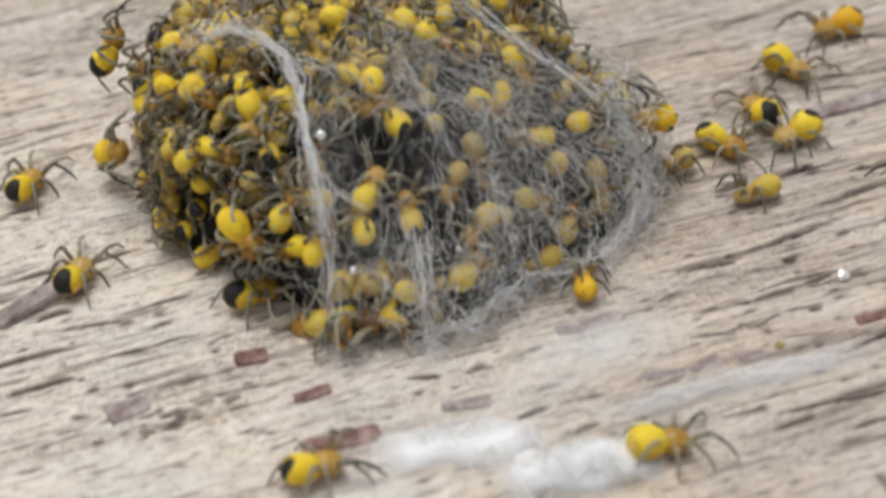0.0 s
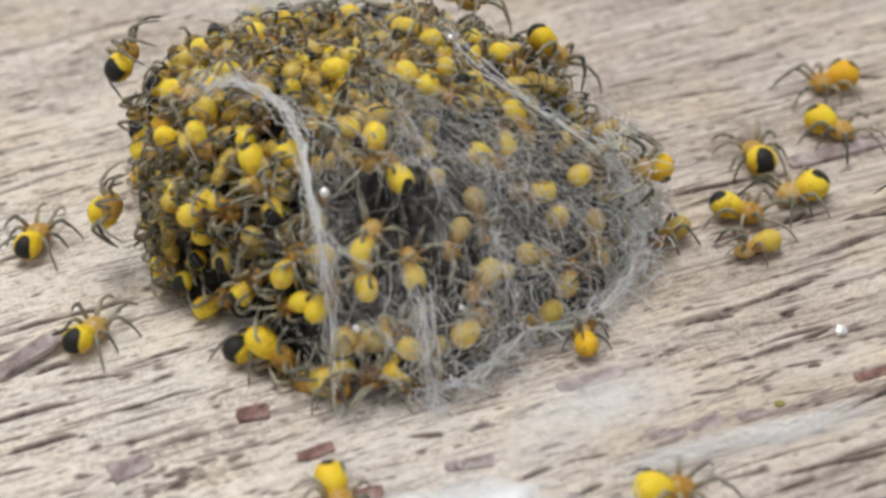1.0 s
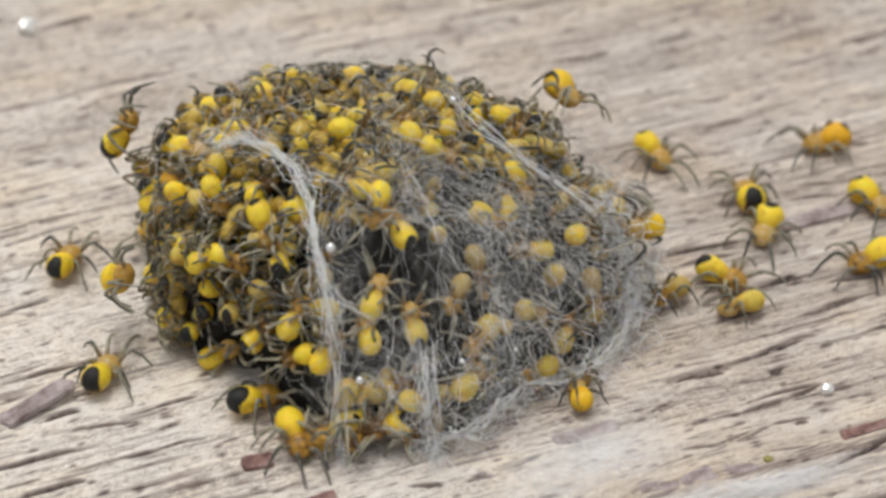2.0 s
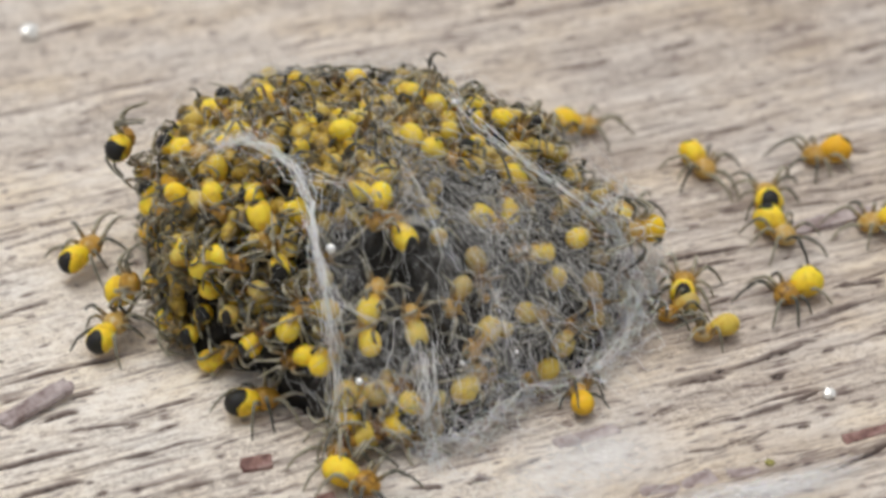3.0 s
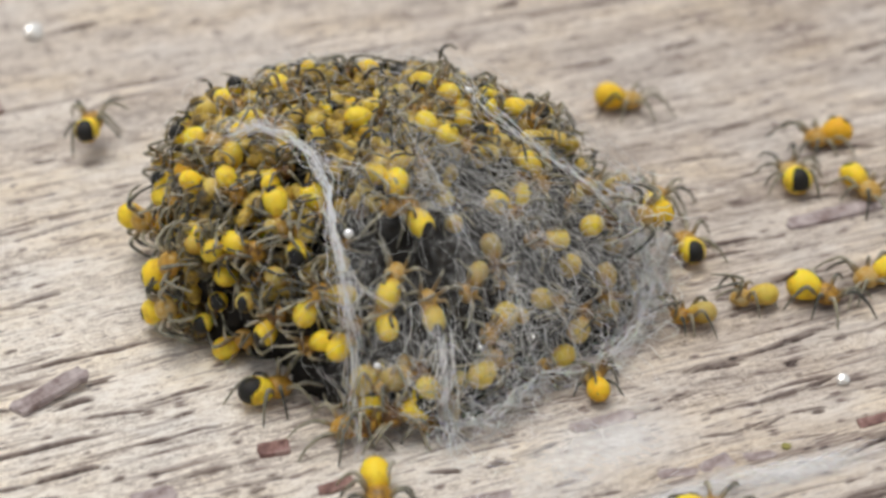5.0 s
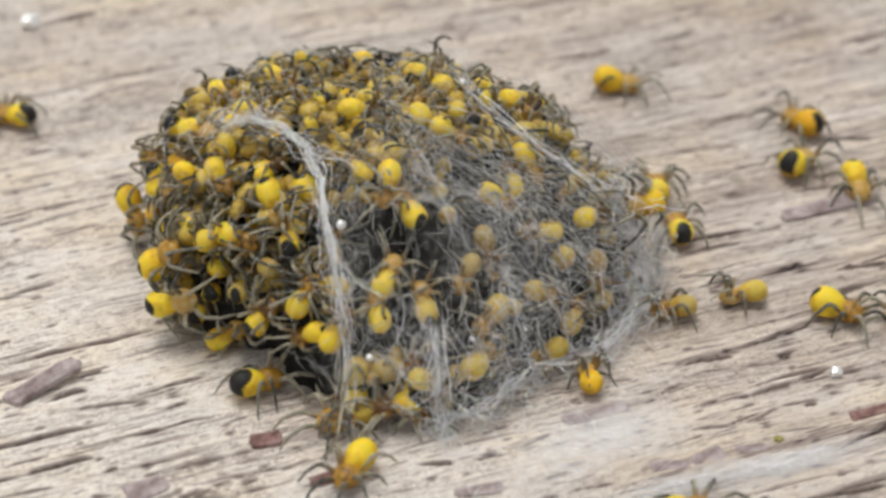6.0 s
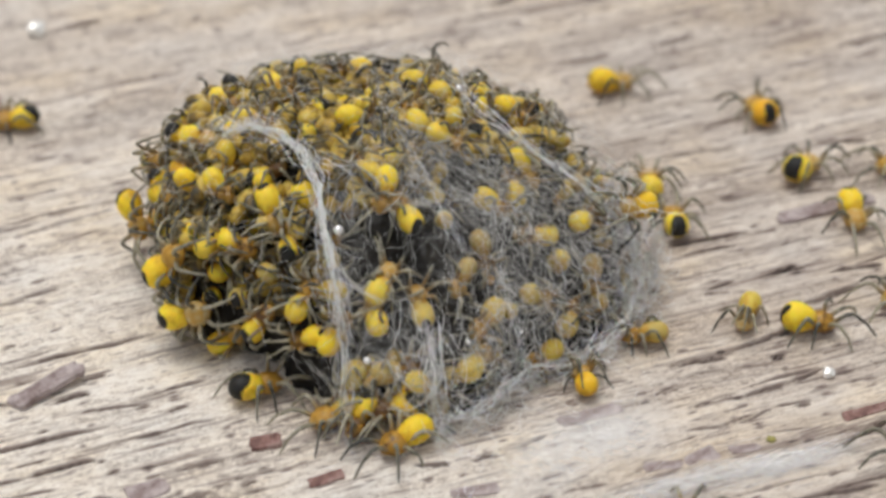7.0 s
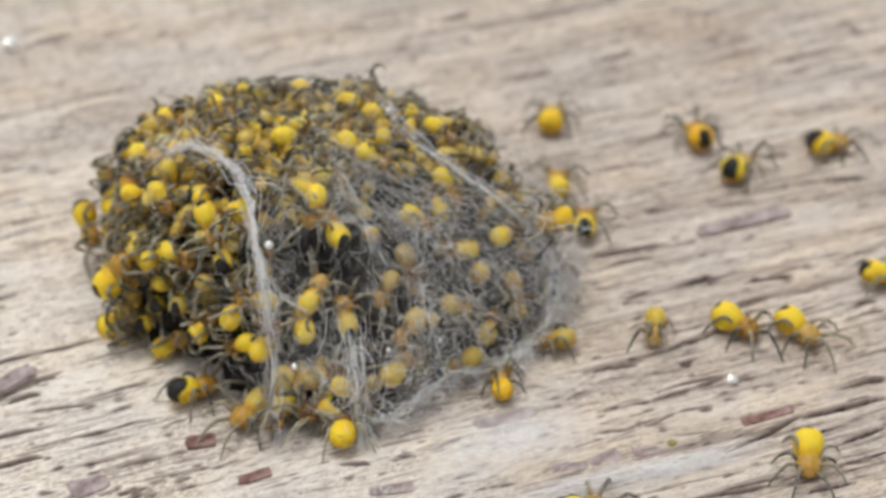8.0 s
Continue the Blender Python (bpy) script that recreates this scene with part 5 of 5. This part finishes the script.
        (1.7, (2.23, 0.58, 0.00), (-0.96, -0.29, 0.00), (0.00, 0.00, 1.00)),
        (2.8, (1.69, 0.34, 0.00), (-0.85, -0.53, 0.00), (0.00, 0.00, 1.00)),
        (3.5, (1.71, 0.44, 0.00), (-1.00, -0.03, 0.00), (0.00, 0.00, 1.00)),
        (4.2, (1.73, 0.38, 0.00), (0.11, 0.99, 0.00), (0.00, 0.00, 1.00)),
        (5.3, (1.74, 0.19, 0.00), (0.87, -0.50, 0.00), (0.00, 0.00, 1.00)),
        (5.5, (1.80, 0.13, 0.00), (0.92, -0.38, 0.00), (0.00, 0.00, 1.00)),
        (6.5, (1.84, 0.09, 0.00), (0.97, -0.26, 0.00), (0.00, 0.00, 1.00)),
        (7, (1.73, 0.04, 0.00), (1.00, 0.03, 0.00), (0.00, 0.00, 1.00)),
        (7.5, (1.80, 0.08, 0.00), (0.88, -0.48, 0.00), (0.00, 0.00, 1.00)),
        (8, (1.82, 0.08, 0.00), (0.88, -0.48, 0.00), (0.00, 0.00, 1.00)),
    ],
    "big": [
        (0, (1.70, 1.15, 0.00), (0.81, -0.59, 0.00), (0.00, 0.00, 1.00)),
        (1, (1.90, 1.02, 0.00), (0.87, -0.49, 0.00), (0.00, 0.00, 1.00)),
        (1.5, (2.05, 0.95, 0.00), (0.93, -0.37, 0.00), (0.00, 0.00, 1.00)),
        (1.7, (2.09, 0.97, 0.00), (0.92, -0.38, 0.00), (0.00, 0.00, 1.00)),
        (2.8, (2.18, 0.87, 0.00), (-1.00, -0.04, 0.00), (0.00, 0.00, 1.00)),
        (3.5, (1.93, 0.82, 0.00), (-0.95, -0.31, 0.00), (0.00, 0.00, 1.00)),
        (4.2, (2.13, 0.72, 0.00), (-0.33, -0.95, 0.00), (0.00, 0.00, 1.00)),
        (5.3, (1.97, 0.27, 0.00), (-1.00, -0.03, 0.00), (0.00, 0.00, 1.00)),
        (6.5, (2.19, 0.05, 0.00), (-1.00, -0.03, 0.00), (0.00, 0.00, 1.00)),
        (7, (2.14, 0.22, 0.00), (-0.95, -0.31, 0.00), (0.00, 0.00, 1.00)),
        (7.3, (2.18, 0.33, 0.00), (-0.84, -0.53, 0.00), (0.00, 0.00, 1.00)),
        (7.5, (2.11, 0.14, 0.00), (0.75, -0.66, 0.00), (0.00, 0.00, 1.00)),
        (8, (2.09, 0.05, 0.00), (0.75, -0.66, 0.00), (0.00, 0.00, 1.00)),
    ],
    "late": [
        (0, (2.48, -0.98, 0.00), (-1.00, 0.01, 0.00), (0.00, 0.00, 1.00)),
        (5.5, (2.41, -0.69, 0.00), (-1.00, -0.03, 0.00), (0.00, 0.00, 1.00)),
        (7, (2.02, -0.73, 0.00), (-1.00, -0.03, 0.00), (0.00, 0.00, 1.00)),
        (7.3, (2.10, -0.52, 0.00), (-0.08, -1.00, 0.00), (0.00, 0.00, 1.00)),
        (7.5, (2.08, -0.66, 0.00), (-0.08, -1.00, 0.00), (0.00, 0.00, 1.00)),
        (8, (2.03, -0.77, 0.00), (-0.08, -1.00, 0.00), (0.00, 0.00, 1.00)),
    ],
    "left_low": [
        (0, (-1.22, -0.27, 0.00), (0.31, 0.95, 0.00), (0.00, 0.00, 1.00)),
        (1, (-1.16, -0.32, 0.00), (0.47, 0.89, 0.00), (0.00, 0.00, 1.00)),
        (1.5, (-1.16, -0.30, 0.00), (0.34, 0.94, 0.00), (0.00, 0.00, 1.00)),
        (1.7, (-1.14, -0.30, 0.00), (0.33, 0.94, 0.00), (0.00, 0.00, 1.00)),
        (2.8, (-1.16, -0.03, 0.00), (0.20, 0.98, 0.00), (0.00, 0.00, 1.00)),
        (3.5, (-1.00, -0.01, 0.19), (0.35, -0.66, 0.67), (-0.89, -0.46, 0.01)),
        (4.2, (-0.94, -0.04, 0.15), (0.49, -0.64, 0.59), (-0.77, -0.63, -0.04)),
        (5.3, (-0.93, -0.01, 0.15), (0.30, -0.71, 0.64), (-0.90, -0.44, -0.06)),
        (5.5, (-0.92, -0.04, 0.18), (0.55, -0.60, 0.58), (-0.77, -0.63, 0.07)),
        (6.5, (-0.81, -0.13, 0.23), (0.83, -0.44, 0.35), (-0.50, -0.86, 0.08)),
        (7, (-0.81, -0.14, 0.21), (0.83, -0.44, 0.35), (-0.49, -0.87, 0.08)),
        (7.5, (-0.83, -0.12, 0.20), (0.73, -0.53, 0.43), (-0.62, -0.78, 0.09)),
        (8, (-0.90, -0.02, 0.00), (0.42, -0.84, -0.35), (-0.91, -0.39, -0.15)),
    ],
    "left_high": [
        (0, (-1.53, 0.32, 0.00), (0.31, 0.95, 0.00), (0.00, 0.00, 1.00)),
        (1, (-1.47, 0.25, 0.00), (0.21, 0.98, 0.00), (0.00, 0.00, 1.00)),
        (1.5, (-1.44, 0.32, 0.00), (0.11, 0.99, 0.00), (0.00, 0.00, 1.00)),
        (1.7, (-1.42, 0.41, 0.00), (0.21, 0.98, 0.00), (0.00, 0.00, 1.00)),
        (2.8, (-1.38, 0.47, 0.00), (0.32, 0.95, 0.00), (0.00, 0.00, 1.00)),
        (3.5, (-1.14, 0.47, 0.27), (0.38, -0.64, 0.67), (-0.92, -0.36, 0.18)),
        (4.2, (-1.15, 0.51, 0.23), (0.27, -0.74, 0.62), (-0.96, -0.29, 0.07)),
        (5.3, (-1.07, 0.47, 0.23), (0.35, -0.94, -0.03), (-0.93, -0.35, 0.12)),
        (5.5, (-1.09, 0.52, 0.19), (0.17, -0.89, -0.43), (-0.96, -0.25, 0.13)),
        (6.5, (-1.09, 0.54, 0.16), (0.15, -0.60, -0.79), (-0.97, -0.25, 0.01)),
        (7, (-1.08, 0.45, 0.23), (0.19, -0.73, -0.66), (-0.93, -0.35, 0.12)),
        (8, (-1.09, 0.48, 0.21), (0.06, -0.64, -0.77), (-0.96, -0.25, 0.13)),
    ],
    "leaver": [
        (0, (-1.13, 0.67, 0.47), (0.16, 0.81, 0.57), (-0.89, -0.13, 0.44)),
        (1, (-1.05, 0.68, 0.61), (0.05, 0.99, 0.09), (-0.74, -0.02, 0.67)),
        (1.5, (-1.11, 0.69, 0.52), (0.12, 0.98, 0.16), (-0.86, 0.02, 0.52)),
        (1.7, (-1.11, 0.74, 0.51), (0.32, 0.62, 0.72), (-0.92, 0.03, 0.38)),
        (2.8, (-1.11, 0.72, 0.49), (0.04, 1.00, 0.04), (-0.92, 0.03, 0.38)),
        (3.5, (-1.12, 0.64, 0.47), (-0.35, 0.82, -0.46), (-0.89, -0.13, 0.44)),
        (4.2, (-1.13, 0.67, 0.46), (-0.12, 0.99, 0.09), (-0.94, -0.14, 0.30)),
        (5.3, (-1.69, 1.47, 0.00), (-0.11, 0.99, 0.00), (0.00, 0.00, 1.00)),
        (5.5, (-1.81, 1.43, 0.00), (-0.87, 0.50, 0.00), (0.00, 0.00, 1.00)),
        (6.5, (-1.85, 1.45, 0.00), (-0.97, 0.26, 0.00), (0.00, 0.00, 1.00)),
        (7, (-1.87, 1.46, 0.00), (-1.00, -0.03, 0.00), (0.00, 0.00, 1.00)),
        (7.5, (-2.14, 1.52, 0.00), (-1.00, -0.03, 0.00), (0.00, 0.00, 1.00)),
        (8, (-2.17, 1.51, 0.00), (-1.00, -0.04, 0.00), (0.00, 0.00, 1.00)),
    ],
    "climber": [
        (0, (-0.49, -0.34, 0.30), (0.50, -0.61, -0.61), (-0.58, -0.76, 0.29)),
        (0.5, (-0.51, -0.33, 0.32), (0.50, -0.62, -0.61), (-0.65, -0.73, 0.21)),
        (1, (-0.38, -0.45, 0.11), (0.64, -0.60, -0.48), (-0.68, -0.73, 0.00)),
        (1.5, (-0.37, -0.51, 0.00), (0.23, -0.97, 0.00), (0.00, 0.00, 1.00)),
        (1.7, (-0.37, -0.55, 0.00), (0.23, -0.97, 0.00), (0.00, 0.00, 1.00)),
        (2.8, (-0.15, -0.80, 0.00), (0.97, -0.23, 0.00), (0.00, 0.00, 1.00)),
        (3.5, (-0.02, -0.91, 0.00), (0.59, -0.80, 0.00), (0.00, 0.00, 1.00)),
        (4.2, (0.01, -0.98, 0.00), (0.87, -0.50, 0.00), (0.00, 0.00, 1.00)),
        (5.3, (-0.14, -0.97, 0.00), (-0.21, -0.98, 0.00), (0.00, 0.00, 1.00)),
        (5.5, (-0.16, -0.96, 0.00), (-0.32, -0.95, 0.00), (0.00, 0.00, 1.00)),
        (6.5, (-0.10, -0.83, 0.00), (-0.57, -0.82, 0.00), (0.00, 0.00, 1.00)),
        (7, (0.04, -0.73, 0.00), (-0.84, -0.54, 0.00), (0.00, 0.00, 1.00)),
        (7.5, (0.06, -0.68, 0.00), (-0.36, 0.93, 0.00), (0.00, 0.00, 1.00)),
        (8, (0.11, -0.65, 0.00), (0.08, 1.00, 0.00), (0.00, 0.00, 1.00)),
    ],
    "front": [
        (0, (-0.50, -0.39, 0.00), (0.86, 0.50, 0.00), (0.00, 0.00, 1.00)),
        (8, (-0.54, -0.43, 0.00), (0.84, 0.54, 0.00), (0.00, 0.00, 1.00)),
    ],
    "newcomer": [
        (0, (-0.26, -0.52, 0.04), (-0.80, 0.24, -0.55), (-0.30, -0.95, 0.02)),
        (1, (-0.26, -0.52, 0.03), (-0.79, 0.23, -0.57), (-0.30, -0.95, 0.02)),
        (2.8, (-0.14, -0.64, 0.00), (-0.85, -0.53, 0.00), (0.00, 0.00, 1.00)),
        (4.2, (-0.12, -0.67, 0.00), (-0.84, -0.54, 0.00), (0.00, 0.00, 1.00)),
        (5.3, (-0.20, -0.60, 0.00), (-0.95, -0.31, 0.00), (0.00, 0.00, 1.00)),
        (5.5, (-0.20, -0.61, 0.00), (-0.95, -0.31, 0.00), (0.00, 0.00, 1.00)),
        (6.5, (-0.22, -0.63, 0.00), (-0.98, -0.18, 0.00), (0.00, 0.00, 1.00)),
        (7, (-0.23, -0.60, 0.00), (-0.95, -0.31, 0.00), (0.00, 0.00, 1.00)),
        (7.5, (-0.23, -0.62, 0.00), (-0.95, -0.30, 0.00), (0.00, 0.00, 1.00)),
        (8, (-0.30, -0.57, 0.00), (-0.63, -0.77, 0.00), (0.00, 0.00, 1.00)),
    ],
    "foreground": [
        (0, (-0.19, -1.33, 0.00), (0.86, 0.50, 0.00), (0.00, 0.00, 1.00)),
        (0.5, (-0.21, -1.19, 0.00), (0.87, 0.50, 0.00), (0.00, 0.00, 1.00)),
        (1, (-0.15, -1.16, 0.00), (0.36, -0.93, 0.00), (0.00, 0.00, 1.00)),
        (1.5, (-0.13, -1.26, 0.00), (0.12, -0.99, 0.00), (0.00, 0.00, 1.00)),
        (2.8, (-0.10, -1.34, 0.00), (0.02, -1.00, 0.00), (0.00, 0.00, 1.00)),
        (8, (-0.06, -1.62, 0.00), (0.03, -1.00, 0.00), (0.00, 0.00, 1.00)),
    ],
    "lower_right": [
        (0, (1.02, -1.21, 0.00), (0.96, 0.27, 0.00), (0.00, 0.00, 1.00)),
        (1, (1.03, -1.13, 0.00), (0.96, 0.27, 0.00), (0.00, 0.00, 1.00)),
        (5.5, (1.12, -1.06, 0.00), (0.90, 0.44, 0.00), (0.00, 0.00, 1.00)),
        (6.5, (1.07, -1.14, 0.00), (0.84, 0.54, 0.00), (0.00, 0.00, 1.00)),
        (8, (1.11, -1.10, 0.00), (0.84, 0.54, 0.00), (0.00, 0.00, 1.00)),
    ],
    "web_orange": [
        (0, (0.76, -0.33, 0.00), (-0.10, 0.99, 0.00), (0.00, 0.00, 1.00)),
        (8, (0.76, -0.35, 0.00), (-0.14, 0.99, 0.00), (0.00, 0.00, 1.00)),
    ],
    "perched": [
        (0, (0.93, 0.94, 0.00), (0.08, 1.00, 0.00), (0.00, 0.00, 1.00)),
        (1, (0.94, 0.86, 0.00), (0.10, 1.00, 0.00), (0.00, 0.00, 1.00)),
        (1.7, (0.96, 0.92, 0.00), (0.10, 0.99, 0.00), (0.00, 0.00, 1.00)),
        (2.8, (0.98, 0.87, 0.00), (0.32, 0.95, 0.00), (0.00, 0.00, 1.00)),
        (3.5, (1.05, 0.90, 0.00), (0.32, 0.95, 0.00), (0.00, 0.00, 1.00)),
        (4.2, (1.06, 0.90, 0.00), (0.33, 0.95, 0.00), (0.00, 0.00, 1.00)),
        (5.3, (1.11, 0.93, 0.00), (0.21, 0.98, 0.00), (0.00, 0.00, 1.00)),
        (5.5, (1.10, 0.93, 0.00), (0.10, 1.00, 0.00), (0.00, 0.00, 1.00)),
        (6.5, (1.16, 1.01, 0.00), (-0.01, 1.00, 0.00), (0.00, 0.00, 1.00)),
        (7, (1.12, 1.02, 0.00), (-0.01, 1.00, 0.00), (0.00, 0.00, 1.00)),
        (8, (1.02, 1.13, 0.00), (-0.03, 1.00, 0.00), (0.00, 0.00, 1.00)),
    ],
    "web_pale": [
        (0, (1.14, 0.42, 0.00), (-0.86, -0.50, 0.00), (0.00, 0.00, 1.00)),
        (1, (1.12, 0.29, 0.00), (-0.87, -0.50, 0.00), (0.00, 0.00, 1.00)),
        (1.7, (1.14, 0.29, 0.00), (-0.85, -0.52, 0.00), (0.00, 0.00, 1.00)),
        (2.8, (1.18, 0.23, 0.00), (-0.85, -0.53, 0.00), (0.00, 0.00, 1.00)),
        (4.2, (1.18, 0.11, 0.00), (-1.00, -0.03, 0.00), (0.00, 0.00, 1.00)),
        (5.5, (1.17, 0.10, 0.00), (-1.00, -0.03, 0.00), (0.00, 0.00, 1.00)),
        (6.5, (1.05, 0.03, 0.00), (-1.00, -0.03, 0.00), (0.00, 0.00, 1.00)),
        (7, (1.01, -0.07, 0.00), (-1.00, -0.03, 0.00), (0.00, 0.00, 1.00)),
        (8, (0.98, -0.06, 0.00), (-1.00, -0.04, 0.00), (0.00, 0.00, 1.00)),
    ],
    "hanger": [
        (0, (-1.10, 0.37, 0.18), (0.31, -0.74, 0.60), (-0.94, -0.32, 0.09)),
        (1, (-1.05, 0.09, 0.34), (0.26, -0.55, 0.79), (-0.97, -0.15, 0.21)),
        (1.5, (-1.11, 0.36, 0.09), (0.27, -0.74, 0.62), (-0.95, -0.30, 0.05)),
        (1.7, (-1.04, 0.04, 0.31), (0.19, -0.66, 0.72), (-0.98, -0.14, 0.13)),
        (2.8, (-1.03, 0.02, 0.28), (0.34, -0.69, 0.65), (-0.94, -0.29, 0.18)),
        (3.5, (-1.03, 0.38, 0.02), (-0.03, 0.12, 0.99), (-0.96, -0.28, 0.00)),
        (4.2, (-0.95, 0.06, 0.27), (0.20, -0.48, 0.85), (-0.95, -0.30, 0.06)),
        (8, (-0.88, -0.03, 0.37), (0.41, -0.00, 0.91), (-0.66, -0.69, 0.30)),
    ],
}



def build_movers():
    rng = random.Random(3)
    made = {}
    for name, rows in MOVES.items():
        t, at, ahead, up = rows[0]
        kinds = HUDDLERS if name.startswith("web") else WALKERS
        made[name] = tagged(spiderling(kinds, rng, frame_of(at, ahead, up)), group="spiderlings on the move")
    return made


MOVERS = build_movers()
# tan to orange, and the black shield, of those that can be told apart
LOOKS = {"runner": (0.75, 0.5), "second": (0.85, 0.0), "upper": (0.95, 0.5), "black_left": (0.7, 0.75), "middle": (0.55, 0.75), "edge": (0.85, 0.4), "turner": (0.5, 0.65),
         "webside": (0.28, 0.0), "pair": (0.6, 0.3), "big": (0.65, 0.45), "late": (0.7, 0.3), "left_low": (0.65, 0.75), "left_high": (0.75, 0.6), "leaver": (0.6, 0.8),
         "climber": (0.7, 0.1), "front": (0.6, 1.0), "newcomer": (0.25, 0.2), "foreground": (0.7, 0.5), "lower_right": (0.55, 0.0), "web_orange": (0.9, 0.0), "web_pale": (0.15, 0.0), "perched": (0.4, 0.0)}
for name, look_of in LOOKS.items():
    paint(MOVERS[name], *look_of)


# ---- what moves ----
def crawl(ob, rows):
    """Keys a spiderling along its way, and swings its legs in turn as fast as it goes."""
    walk(ob, [(t, frame_of(at, ahead, up)) for t, at, ahead, up in rows])
    legs = [o for o in ob.children if o.name.startswith("leg")]
    times = [k * 0.2 for k in range(41)]
    ts = [r[0] for r in rows]
    where = np.array([[np.interp(t, ts, [r[1][a] for r in rows]) for a in range(3)] for t in times])
    pace = np.r_[np.linalg.norm(np.diff(where, axis=0), axis=1) / 0.2, 0]
    for k, leg in enumerate(legs):
        base, phase, keys = leg.matrix_basis.copy(), k * 2.4, []
        for t, v in zip(times, pace):
            go = min(1.0, v / 0.25)
            phase += 0.25 + 1.5 * go
            swing, lift = (3 + 13 * go) * math.sin(phase), (1 + 7 * go) * max(0.0, math.cos(phase))
            keys.append((t, base @ pose(0, 0, 0, 0, -lift, swing)))
        walk(leg, keys)


def fidget(ob, at, ahead, up, rng):
    """A spiderling in the heap that shifts its weight now and then."""
    rows = []
    for t in (0.0, 0.9, 1.7, 2.6, 3.4, 4.3, 5.2, 6.1, 7.0, 8.0):
        p = at + Vector((rng.gauss(0, 1), rng.gauss(0, 1), rng.gauss(0, 0.4))) * 0.012
        p.z = max(p.z, 0.0)
        d = ahead + Vector((rng.gauss(0, 1), rng.gauss(0, 1), rng.gauss(0, 1))) * 0.12
        rows.append((t, frame_of(p, d, up)))
    walk(ob, rows)


def motions():
    for name, rows in MOVES.items():
        crawl(MOVERS[name], rows)
    rng = random.Random(77)
    for ob, at, ahead, up in HEAPED[::5]:
        fidget(ob, at, ahead, up, rng)


motions()
